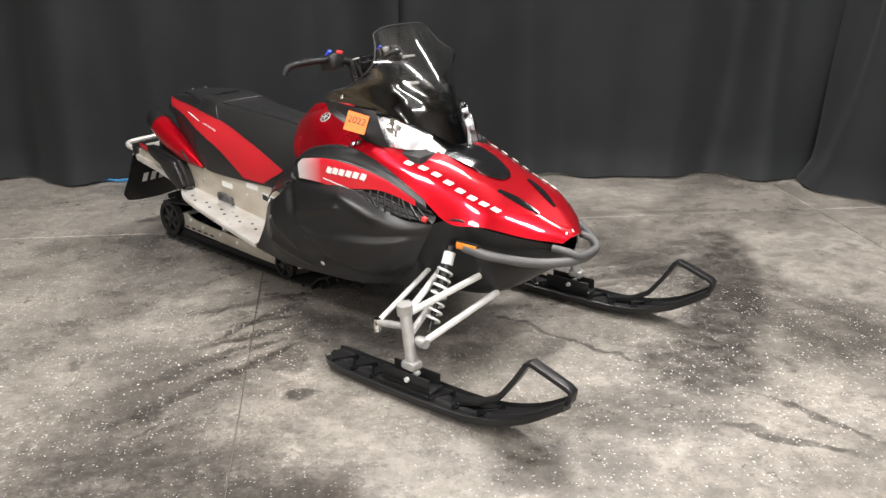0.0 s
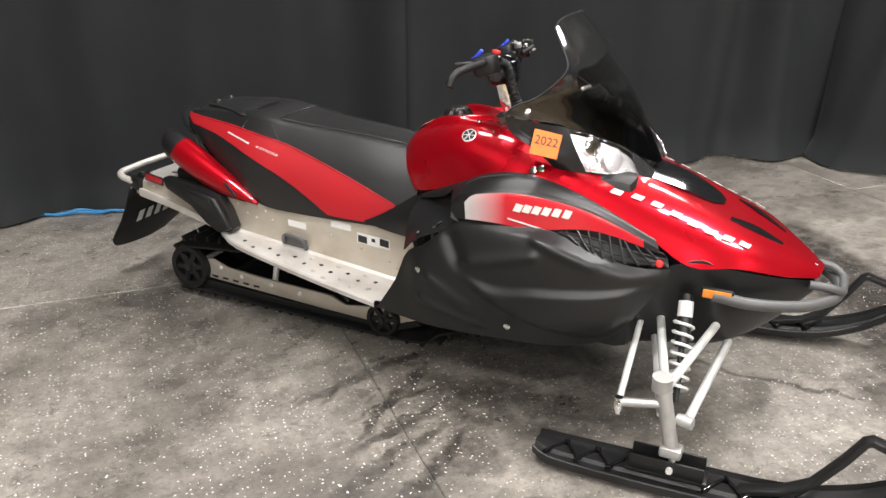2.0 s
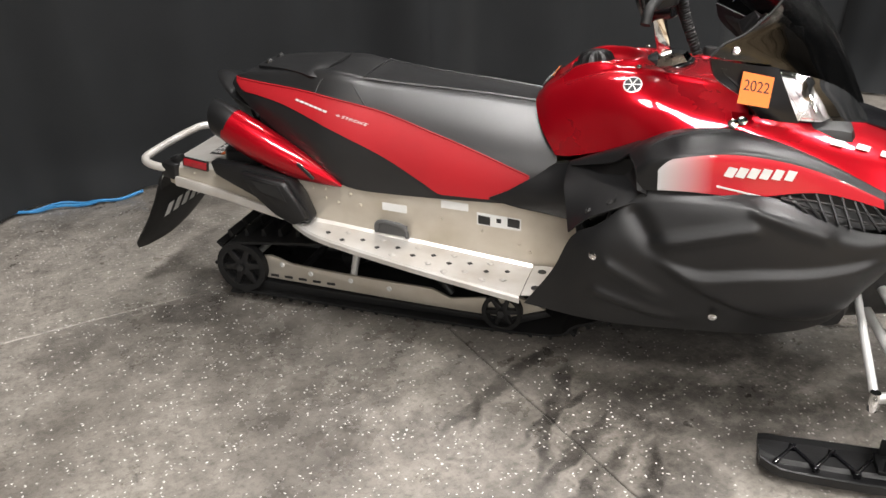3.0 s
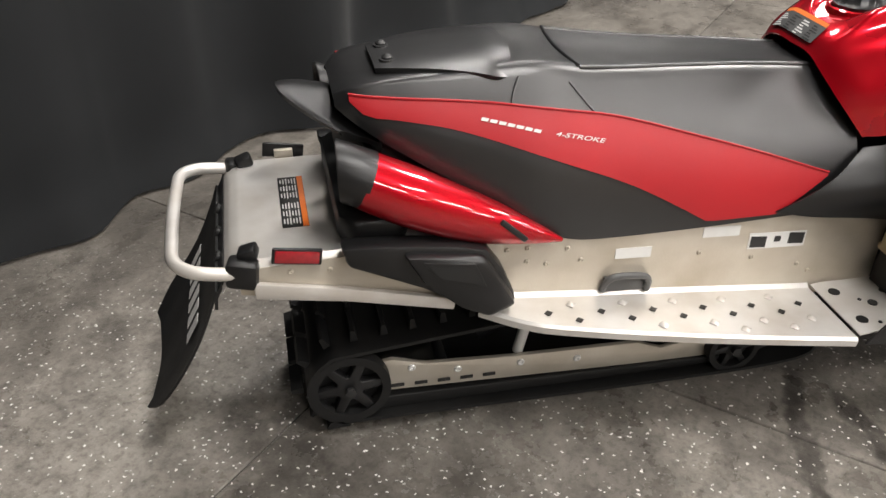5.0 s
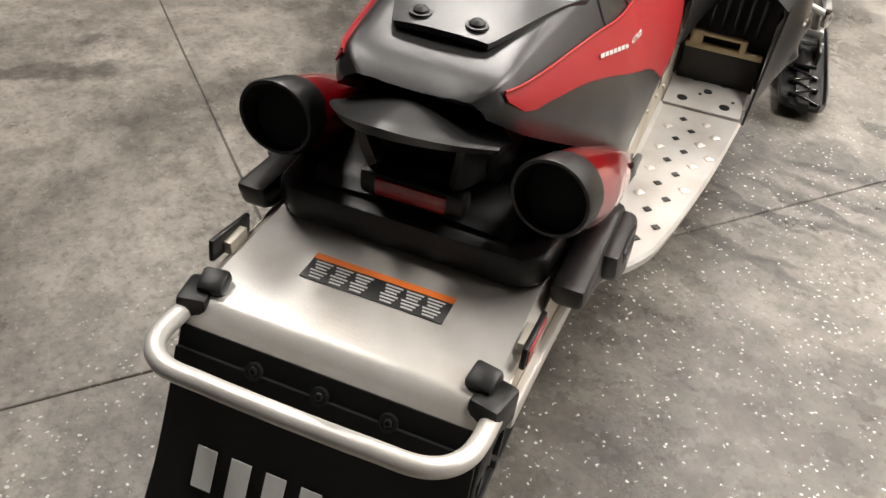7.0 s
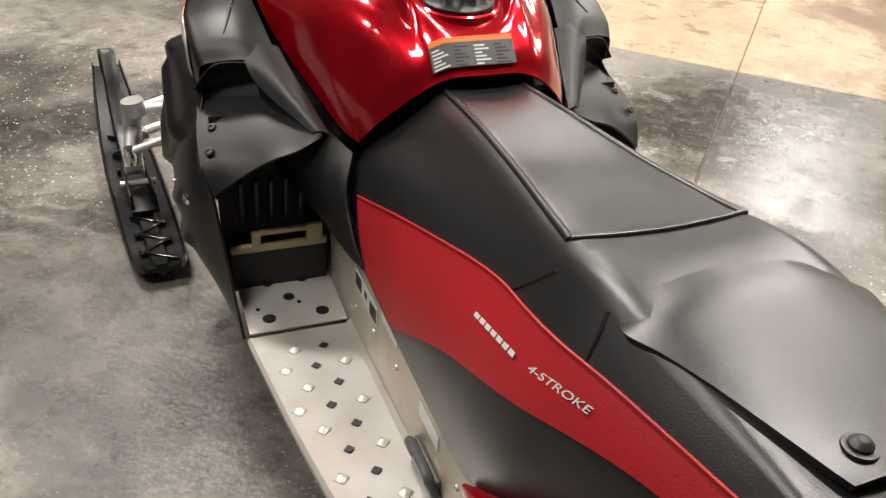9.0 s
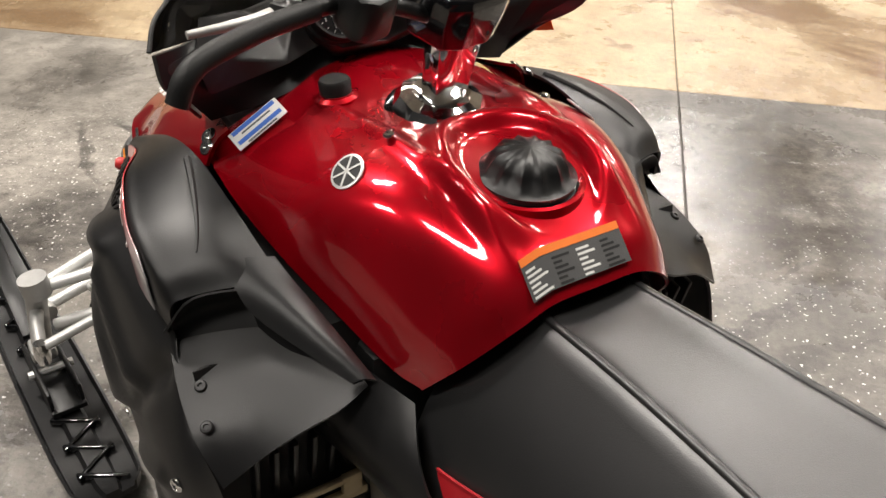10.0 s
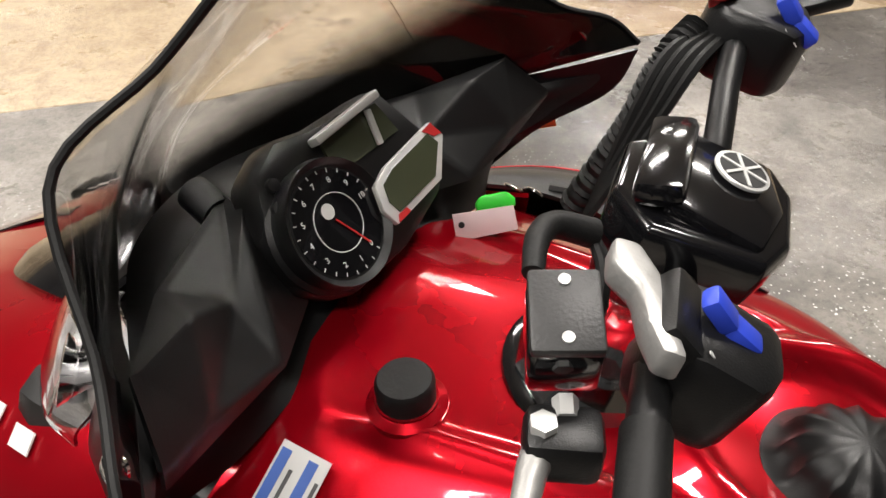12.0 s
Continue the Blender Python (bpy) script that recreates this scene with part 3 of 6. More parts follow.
belt_mesh, belt_line = belt()
track = part("track", belt_mesh, RUBBER, sled, "black rubber drive track with tall lugs")
lug_mesh = None
rnd = random.Random(4)
for i in range(0, 150, 3):
    p, d = belt_line[i], (belt_line[(i + 1) % 150] - belt_line[i - 1]).normalized()
    nrm = Vector((d.z, 0, -d.x))
    if nrm.dot(Vector((0.6, 0, 0.14)) - p) > 0:
        nrm = -nrm
    m = Matrix((d, Vector((0, 1, 0)), nrm)).transposed().to_4x4()
    m.translation = p + nrm * 0.006
    h = 0.025
    if lug_mesh is None:
        b = join(*(prism([(-0.008, 0), (0.008, 0), (0.004, h), (-0.004, h)], w, Matrix(((1, 0, 0, 0), (0, 0, 1, y), (0, 1, 0, 0), (0, 0, 0, 1)))) for y, w in ((-0.135, 0.08), (-0.040, 0.08), (0.055, 0.08))))
        lug_mesh = part("lug", b, RUBBER, track)
        lug_mesh.matrix_local = m
    else:
        again(lug_mesh, "lug", m)


def wheel(x, y, z, r, w=0.028, spokes=6):
    e = part("wheel", turned([(r * 0.78, -w / 2), (r, -w / 2), (r * 1.0, w / 2), (r * 0.78, w / 2), (r * 0.78, -w / 2)], pose(x, y, z, 90), 32), RUBBER, sled)
    star = []
    for k in range(spokes * 4):
        a, q = 2 * math.pi * k / (spokes * 4), r * (0.80 if k % 4 < 2 else 0.34)
        star.append((q * math.cos(a), q * math.sin(a)))
    part("hub", prism(star, w * 0.7, pose(x, y + w * 0.35, z, 90), 0.002), BLACK, e)
    s = -1 if y < 0 else 1
    part("axle_bolt", turned([(0.012, 0), (0.012, 0.008), (0.006, 0.009)], pose(x, y + s * w * 0.6, z, -90 * s), 6), DARKMETAL, e)
    return e


for s in (1, -1):
    wheel(0.097, 0.155 * s, 0.112, 0.085)
    wheel(0.97, 0.15 * s, 0.075, 0.062)
    wheel(0.50, 0.05 * s, 0.19, 0.05)
pair("rail", lambda: upright([(0.15, 0.072), (0.72, 0.05), (0.98, 0.045), (1.10, 0.09), (1.02, 0.12), (0.80, 0.085), (0.74, 0.11), (0.45, 0.118), (0.26, 0.13), (0.19, 0.152), (0.15, 0.145)], 0.125, 0.012, 0.002), SHEET, "bare aluminium slide rail with slots")
pair("slide", lambda: upright([(0.12, 0.028), (1.0, 0.028), (1.12, 0.075), (1.1, 0.09), (0.98, 0.045), (0.15, 0.06)], 0.118, 0.026, 0.002), RUBBER)
for s in (1, -1):
    for k in range(5):
        x = 0.20 + 0.05 * k
        part("slot", box((x, 0.1385 * s, 0.083 - 0.001 * k), (0.028, 0.003, 0.008), 0.001), INK, sled)
    for x, z in ((0.23, 0.125), (0.33, 0.105), (0.47, 0.10), (0.60, 0.09)):
        bolt((x, 0.137 * s, z), (0, s, 0), sled, 0.007, SILVER, "rail_bolt")
    part("swing_arm", tube([(0.47, 0.11 * s, 0.11), (0.50, 0.11 * s, 0.26)], 0.012, 10), SILVER, sled)
    part("arm_brace", tube([(0.80, 0.11 * s, 0.09), (0.62, 0.1 * s, 0.29)], 0.012, 10), BLACK, sled)
part("rear_shock", tube([(0.40, 0, 0.10), (0.72, 0, 0.26)], 0.03, 14), BLACK, sled)
part("cross_shaft", tube([(0.30, -0.12, 0.115), (0.30, 0.12, 0.115)], 0.012, 10), BLACK, sled)
part("rear_axle", tube([(0.097, -0.16, 0.112), (0.097, 0.16, 0.112)], 0.011, 12), SILVER, sled)
part("torque_arm", box((0.35, 0, 0.20), (0.25, 0.16, 0.02), 0.004, (0, -12, 0)), BLACK, sled)


# ---- tunnel, tail plate and running boards
def tail_plate():
    rows = []
    for x, z in ((-0.121, 0.430), (-0.108, 0.452), (-0.096, 0.464), (-0.082, 0.4685), (0.0, 0.470), (0.20, 0.470), (0.45, 0.468)):
        rows.append([(x, y, z - d) for y, d in ((-0.207, 0.016), (-0.203, 0.008), (-0.192, 0.0), (-0.06, 0.0), (0.06, 0.0), (0.192, 0.0), (0.203, 0.008), (0.207, 0.016))])
    return sheet(rows, 0.002)


tail = part("tail_plate", tail_plate(), ALU, sled, "bare aluminium tunnel plate behind the seat", 30)
side = pair("tunnel_side", lambda: upright([(-0.09, 0.405), (0.28, 0.335), (0.36, 0.315), (1.06, 0.25), (1.22, 0.24), (1.22, 0.49), (0.40, 0.475), (-0.09, 0.456)], 0.204, 0.003, 0.0008), SHEET, "stained bare aluminium tunnel side")
pair("edge_tube", lambda: upright([(-0.066, 0.400), (0.10, 0.372), (0.30, 0.325), (0.30, 0.352), (0.10, 0.402), (-0.066, 0.434)], 0.207, 0.014, 0.005), ALU, "bright aluminium edge rail")


def board_edge(x):
    return curve(x, (0.34, 0.244), (0.40, 0.283), (0.46, 0.308), (0.65, 0.342), (0.85, 0.368), (1.07, 0.390))


def board_z(x):
    return curve(x, (0.34, 0.340), (0.42, 0.333), (0.65, 0.310), (0.85, 0.290), (1.07, 0.268))


def board():
    rows = []
    for i in range(40):
        x = 0.34 + 0.73 * i / 39
        e, z = board_edge(x), board_z(x)
        rows.append([(x, 0.2075, z + 0.008), (x, 0.216, z)] + [(x, 0.216 + (e - 0.228) * k / 4, z) for k in range(1, 5)] + [(x, e - 0.005, z + 0.001), (x, e, z - 0.005), (x, e - 0.002, z - 0.020)])
    return sheet(rows, 0.0025)


def front_plate():
    rows = []
    for x, z in ((1.074, 0.274), (1.10, 0.277), (1.16, 0.276), (1.26, 0.276)):
        rows.append([(x, y, z) for y in (0.212, 0.25, 0.30, 0.35, 0.384)])
    return sheet(rows, 0.003)


boards = pair("running_board", board, ALU, "bright aluminium running board with punched traction holes", smooth=30)
plates = pair("front_board", front_plate, ALU, "aluminium foot plate with drain holes", smooth=30)
hole = None
for s, b in zip((1, -1), boards):
    for r in range(11):
        x = 0.47 + 0.054 * r
        cols = (0.245, 0.295, 0.345) if r % 2 else (0.27, 0.32)
        for c, y in enumerate(cols):
            if y > board_edge(x) - 0.022:
                continue
            m = pose(x, y * s, board_z(x) + 0.0012, 0, 2.2, 45)
            if hole is None:
                dark = part("traction_hole", prism([(-0.006, -0.006), (0.006, -0.006), (0.006, 0.006), (-0.006, 0.006)], 0.0015, Matrix()), INK, b)
                lip = part("traction_lip", sheet([[(x0, -0.008, 0), (x0, 0, h), (x0, 0.008, 0)] for x0, h in ((-0.008, 0), (-0.003, 0.005), (0.003, 0.005), (0.008, 0))], 0.001), ALU, b)
                hole = (dark, lip)
                dark.matrix_local = m
                lip.matrix_local = m
            again(hole[(r + c) % 2], "traction_hole" if (r + c) % 2 == 0 else "traction_lip", m, b)
for s, b in zip((1, -1), plates):
    for x, y, r in ((1.105, 0.25, 0.012), (1.105, 0.345, 0.012), (1.16, 0.30, 0.010), (1.21, 0.33, 0.009), (1.21, 0.265, 0.009), (1.135, 0.36, 0.004), (1.14, 0.285, 0.004)):
        part("drain_hole", disc(r, 0.0015, pose(x, y * s, 0.2765 if x < 1.13 else 0.2775), 18), INK, b)

# rivets, loop and stickers on the tunnel sides
for s, b in zip((1, -1), side):
    for k, (x, z) in enumerate(((0.40, 0.44), (0.44, 0.41), (0.44, 0.44), (0.48, 0.40), (0.52, 0.43), (0.55, 0.40), (0.80, 0.385), (0.92, 0.36), (1.03, 0.33), (1.06, 0.31), (0.0, 0.444), (0.07, 0.44))):
        bolt((x, 0.2065 * s, z), (0, s, 0), b, 0.0042, SHEET, "rivet")
    part("tie_loop", flip(join(tube([(0.60, 0.212, 0.325), (0.605, 0.222, 0.352), (0.625, 0.224, 0.362), (0.675, 0.224, 0.357), (0.692, 0.222, 0.344), (0.695, 0.212, 0.315)], 0.007, 8, True, 24), box((0.648, 0.2105, 0.335), (0.095, 0.006, 0.035), 0.002, (0, 3, 0))), s), GREY, b)
    for x0, x1, z in ((0.62, 0.695, 0.405), (0.80, 0.88, 0.432)):
        part("sticker", flip(upright([(x0, z - 0.012), (x1, z - 0.016), (x1, z + 0.008), (x0, z + 0.011)], 0.2075, 0.0012, 0), s), WHITE, b, "blank white sticker")
    st = part("sticker", flip(upright([(0.905, 0.380), (1.033, 0.374), (1.033, 0.410), (0.905, 0.417)], 0.2075, 0.001, 0), s), WHITE, b, "white sticker with dark printed blocks")
    for x0, x1 in ((0.909, 0.944), (0.994, 1.029)):
        part("print", flip(upright([(x0, 0.384), (x1, 0.381), (x1, 0.406), (x0, 0.410)], 0.2084, 0.0008, 0), s), INK, st)
    part("print", flip(upright([(0.962, 0.392), (0.976, 0.391), (0.976, 0.404), (0.962, 0.405)], 0.2084, 0.0008, 0), s), INK, st)
    # reflectors
    refl = part("side_reflector", flip(box((0.014, 0.212, 0.478), (0.088, 0.008, 0.032), 0.003, (0, 8, 0)), s), BLACK, sled)
    part("lens", flip(box((0.014, 0.216, 0.478), (0.078, 0.004, 0.024), 0.002, (0, 8, 0)), s), REDLENS, refl)
    part("bracket", flip(box((0.014, 0.203, 0.475), (0.04, 0.012, 0.02), 0.002), s), SHEET, refl)
for x, y in ((-0.075, 0.12), (-0.06, -0.11), (-0.06, -0.125), (0.02, 0.15), (0.08, -0.155), (-0.05, 0.02), (-0.07, -0.165)):
    bolt((x, y, 0.4705), (0, 0, 1), tail, 0.0042, SHEET, "rivet")

# warning plate on the tail
warn = part("warning_label", box((0.02, -0.002, 0.4712), (0.05, 0.198, 0.0012), 0.0002), INK, tail, "black and orange warning label with small print")
part("band", box((0.039, -0.002, 0.4720), (0.011, 0.198, 0.0008), 0), ORANGE, warn)
for half in (-1, 1):
    for k in range(6):
        for j in range(3):
            w = 0.024 - 0.004 * ((k * 7 + j * 3) % 3)
            part("print", box((0.029 - 0.0058 * k, half * 0.05 - 0.03 + 0.029 * j, 0.4720), (0.0026, w, 0.0006), 0), WHITE, warn)

# grab bar, its end caps, black tail strip, snow flap
part("grab_bar", tube([(-0.06, 0.199, 0.447), (-0.10, 0.203, 0.449), (-0.165, 0.198, 0.457), (-0.20, 0.165, 0.462), (-0.206, 0.10, 0.464), (-0.208, 0.0, 0.465), (-0.206, -0.10, 0.464), (-0.20, -0.165, 0.462), (-0.165, -0.198, 0.457), (-0.10, -0.203, 0.449), (-0.06, -0.199, 0.447)], 0.0125, 14, True, 90), ALU, sled, "satin aluminium tube grab bar")
pair("bar_cap", lambda: join(box((-0.082, 0.197, 0.446), (0.058, 0.042, 0.052), 0.009, (0, 6, 12)), box((-0.07, 0.180, 0.476), (0.035, 0.036, 0.022), 0.006, (0, -18, 10))), BLACK, "black moulded end cap")
part("tail_strip", sheet([[(x, y, z) for y in (-0.20, -0.1, 0.0, 0.1, 0.20)] for x, z in ((-0.118, 0.440), (-0.124, 0.425), (-0.137, 0.400), (-0.140, 0.375))], 0.006), BLACK, sled, "black plastic strip with recessed screws")
for y in (-0.09, 0.0, 0.09):
    part("screw_cup", turned([(0.012, 0), (0.012, 0.006), (0.008, 0.006), (0.007, 0.002)], facing((-0.129, y, 0.416), (-0.9, 0, 0.45)), 14), INK, sled)
    bolt((-0.131, y, 0.417), (-0.9, 0, 0.45), sled, 0.006, DARKMETAL)


def flap():
    rows = []
    for i in range(14):
        f = i / 13
        x = -0.135 - 0.155 * f + 0.02 * math.sin(3.1 * f)
        z = 0.415 - 0.285 * f
        w = curve(f, (0, 0.200), (0.5, 0.205), (0.85, 0.20), (1, 0.155))
        rows.append([(x + 0.004 * math.cos(3.14 * k / 5) * f - (0.008 if abs(k) == 5 else 0) * f, w * k / 5, z - 0.01 * f * (1 - (k / 5) ** 2)) for k in range(-5, 6)])
    return sheet(rows, 0.005)


snow_flap = part("snow_flap", flap(), RUBBER, sled, "black rubber snow flap with white block marks")


def block_marks(n, width, height, m, parent, material, lean=0.2, gap=0.22, name="mark", depth=0.001):
    """A row of n upright blocks in place of lettering."""
    step = width / n
    for k in range(n):
        x0 = -width / 2 + k * step
        w = step * (1 - gap)
        o = [(x0, 0), (x0 + w, 0), (x0 + w + lean * height, height), (x0 + lean * height, height)]
        bm = prism([(a, b - height / 2) for a, b in o], depth, m)
        part(name, bm, material, parent)


flap_frame = facing((-0.190, 0.0, 0.272), (-0.88, 0, 0.48), (0, 0, 1))
block_marks(6, 0.298, 0.058, flap_frame @ pose(0.0, 0.0, 0.006), snow_flap, WHITE, 0.0, 0.42)
block_marks(6, 0.298, 0.058, flap_frame @ pose(0.0, 0.0, -0.010), snow_flap, WHITE, 0.0, 0.42)

# ---- black tail body, lamp, exhausts, heel guards
part("tail_body", patch([[(0.115, 0.14 * k / 3, 0.540 - 0.01 * abs(k) / 3) for k in range(-3, 4)], [(0.16, 0.15 * k / 3, 0.558 - 0.01 * abs(k) / 3) for k in range(-3, 4)], [(0.30, 0.16 * k / 3, 0.562) for k in range(-3, 4)], [(0.55, 0.17 * k / 3, 0.56) for k in range(-3, 4)]], 16, 20, 0.08), BLACK, sled, "black plastic tail housing")


def spoiler():
    rows = []
    for f in (0, 0.12, 0.4, 0.7, 1.0):
        row = []
        for k in range(-6, 7):
            q = abs(k) / 6
            rear, front = 0.008 + 0.100 * q ** 1.8, 0.18
            zr, zf = 0.718 - 0.052 * q ** 1.6, 0.684 - 0.050 * q ** 1.6
            row.append((rear + (front - rear) * f, 0.112 * k / 6, zr + (zf - zr) * f - (0.004 if f == 0 else 0)))
        rows.append(row)
    return patch(rows, 16, 40, 0.012)


part("tail_wing", spoiler(), BLACK, sled, "black plastic tail wing under the seat", 60)
pair("wing_arm", lambda: patch([[(0.100, 0.066, 0.668), (0.12, 0.072, 0.660), (0.15, 0.076, 0.65)], [(0.108, 0.058, 0.625), (0.13, 0.066, 0.615), (0.16, 0.074, 0.605)], [(0.120, 0.050, 0.585), (0.14, 0.060, 0.58), (0.18, 0.072, 0.575)]], 10, 10, 0.012), BLACK)
part("lamp_shelf", prism([(0.092, -0.165), (0.092, 0.165), (0.115, 0.195), (0.20, 0.200), (0.22, 0.17), (0.22, -0.17), (0.20, -0.200), (0.115, -0.195)], 0.052, pose(0, 0, 0.473), 0.010), BLACK, sled)
part("tail_core", box((0.24, 0, 0.60), (0.12, 0.20, 0.10), 0.02), FOAM, sled)
lamp_ob = part("tail_lamp", box((0.132, 0, 0.552), (0.03, 0.15, 0.038), 0.008), BLACK, sled)
part("lens", box((0.116, 0, 0.553), (0.006, 0.10, 0.026), 0.002), REDLENS, lamp_ob, "dark red tail lamp lens")


def muffler():
    rows = []
    for i in range(26):
        f = i / 25
        c = Vector((0.140 + 0.361 * f, 0.188 + 0.034 * f, 0.604 - 0.144 * f - 0.010 * math.sin(3.14 * f)))
        rz = curve(f, (0, 0.0525), (0.25, 0.0545), (0.6, 0.043), (0.9, 0.016), (1, 0.004))
        ry = curve(f, (0, 0.0520), (0.25, 0.053), (0.6, 0.038), (0.9, 0.014), (1, 0.004))
        ax = Vector((0.365, 0.026, -0.15)).normalized()
        up = (Vector((0, 0, 1)) - ax * ax.z).normalized()
        sd = ax.cross(up)
        rows.append([c + up * rz * math.cos(a) + sd * ry * math.sin(a) for a in (2 * math.pi * k / 28 for k in range(28))])
    return sheet(rows, 0, True)


covers = pair("exhaust_cover", muffler, RED, "glossy red exhaust cover", smooth=60)


def tip(r, inner, cut, length, back):
    """An open tube end whose mouth is cut on a slant."""
    bm = bmesh.new()
    n = 36
    rings = []
    for rr, h, k in ((r, length, 0.0), (r, 0.004, cut), (r - 0.002, 0.0, cut), (r - 0.006, 0.0, cut), (inner, 0.006, cut), (inner * 0.96, back, 0.3 * cut), (0.004, back, 0.0)):
        rings.append([bm.verts.new((rr * math.cos(a), rr * math.sin(a), h + k * rr * math.sin(a))) for a in (2 * math.pi * q / n for q in range(n))])
    for a, b in zip(rings, rings[1:]):
        for q in range(n):
            bm.faces.new([a[q], a[(q + 1) % n], b[(q + 1) % n], b[q]])
    bm.faces.new(rings[-1])
    return bm


for s, c in zip((1, -1), covers):
    mt = facing((0.096, 0.184, 0.624), (0.365, 0.036, -0.15))
    ring = tip(0.0515, 0.0440, -0.45, 0.056, 0.042)
    ring.transform(mt)
    part("tip_ring", flip(ring, s), BLACK, c, "dark exhaust end")
    part("outlet", flip(disc(0.0415, 0.004, mt @ pose(0, 0, 0.038), 24), s), FOAM, c)
    part("slot", flip(box((0.400, 0.243, 0.503), (0.065, 0.006, 0.011), 0.002, (0, 42, 3)), s), INK, c)


def heel_guard():
    o = [(0.088, 0.507), (0.20, 0.500), (0.30, 0.488), (0.350, 0.474), (0.385, 0.425), (0.412, 0.358), (0.400, 0.338), (0.352, 0.330), (0.30, 0.358), (0.235, 0.402), (0.10, 0.465)]
    return join(upright(o, 0.206, 0.046, 0.010), upright([(0.195, 0.490), (0.342, 0.470), (0.408, 0.360), (0.355, 0.336), (0.30, 0.364), (0.235, 0.420)], 0.24, 0.034, 0.012))


guards = pair("heel_guard", heel_guard, BLACK, "black moulded heel guard")
for s, g in zip((1, -1), guards):
    part("pocket", flip(upright([(0.228, 0.477), (0.322, 0.463), (0.345, 0.412), (0.256, 0.438)], 0.2725, 0.0035, 0.001), s), BLACK, g)
    # flat black sheet on the pocket, coloured as the shade of a hollow
    part("recess", flip(upright([(0.238, 0.470), (0.317, 0.457), (0.336, 0.418), (0.262, 0.440)], 0.2757, 0.001, 0.0), s), FOAM, g)


# ---- seat
def seat_top(x):
    return curve(x, (0.105, 0.716), (0.13, 0.733), (0.20, 0.747), (0.30, 0.757), (0.41, 0.766), (0.47, 0.765), (0.52, 0.757), (0.56, 0.749), (0.62, 0.743), (0.70, 0.736), (0.80, 0.729), (0.90, 0.722), (1.045, 0.708), (1.12, 0.702))


def seat_low(x):
    return curve(x, (0.105, 0.700), (0.15, 0.666), (0.192, 0.640), (0.306, 0.574), (0.415, 0.510), (0.50, 0.460), (0.60, 0.447), (1.0, 0.455), (1.12, 0.460))


def seat_half(x, f):
    """Half width of the seat at the share f of its height."""
    foot = curve(x, (0.105, 0.092), (0.13, 0.112), (0.25, 0.160), (0.38, 0.192), (0.46, 0.211), (0.60, 0.214), (1.0, 0.214), (1.12, 0.202))
    head = curve(x, (0.105, 0.070), (0.13, 0.095), (0.20, 0.102), (0.40, 0.116), (0.52, 0.118), (0.60, 0.108), (0.75, 0.090), (0.90, 0.078), (1.045, 0.070), (1.12, 0.070))
    return foot + (head - foot) * f + curve(x, (0.105, 0.006), (0.25, 0.020), (0.45, 0.034), (1.1, 0.036)) * math.sin(math.pi * f)


def seat_mesh():
    rows = []
    for i in range(70):
        x = 0.105 + 1.013 * i / 69
        lo, hi = seat_low(x), seat_top(x)
        half = []
        for f in (0, 0.12, 0.24, 0.36, 0.48, 0.60, 0.70, 0.79, 0.87, 0.93, 0.97):
            half.append((seat_half(x, f), lo + (hi - lo) * f))
        w2 = seat_half(x, 1.0)
        half += [(w2 - 0.006, hi - 0.0015), (w2 - 0.018, hi - 0.0005), (w2 * 0.5, hi - 0.003)]
        row = [(x, -y, z) for y, z in half] + [(x, 0, hi - 0.004)] + [(x, y, z) for y, z in reversed(half)]
        rows.append(row)
    bm = sheet(rows)
    ends = [e for e in bm.edges if len(e.link_faces) == 1]
    bmesh.ops.holes_fill(bm, edges=ends, sides=0)
    return bm


seat = part("seat", seat_mesh(), VINYL, sled, "black vinyl seat with red side panels", 50)


def side_skin(top, low, x0, x1, n=44, m=9, lift=0.0035):
    """A panel that lies on the seat's flank between two heights."""
    rows = []
    for i in range(n):
        x = x0 + (x1 - x0) * i / (n - 1)
        zl, zh = seat_low(x), seat_top(x)
        a, b = max(low(x), zl + 0.002), top(x)
        rows.append([(x, seat_half(x, (z - zl) / (zh - zl)) + lift, z) for z in (a + (max(b, a + 0.001) - a) * k / (m - 1) for k in range(m))])
    return sheet(rows, 0.003)


def red_top(x):
    return curve(x, (0.129, 0.725), (0.20, 0.721), (0.295, 0.717), (0.39, 0.710), (0.495, 0.694), (0.612, 0.670), (0.75, 0.630), (0.90, 0.585), (1.053, 0.533))


def red_low(x):
    return max(curve(x, (0.129, 0.716), (0.156, 0.694), (0.207, 0.689), (0.30, 0.675), (0.40, 0.646), (0.51, 0.605), (0.64, 0.551), (0.75, 0.491), (0.80, 0.462), (0.86, 0.450), (0.95, 0.450)), 0.463 + max(0, x - 0.945) * 0.63)


panels = pair("side_panel", lambda: side_skin(red_top, red_low, 0.129, 1.050), REDVINYL, "red vinyl seat panel with white lettering bars", seat, 60)
pair("piping", lambda: tube([(x, seat_half(x, (red_top(x) - seat_low(x)) / (seat_top(x) - seat_low(x))) + 0.004, red_top(x) + 0.002) for x in (0.129 + 0.921 * i / 40 for i in range(41))], 0.0022, 6), REDVINYL, "", seat)
def on_seat(x, z, s, lift):
    f = (z - seat_low(x)) / (seat_top(x) - seat_low(x))
    return Vector((x, s * (seat_half(x, f) + lift), z))


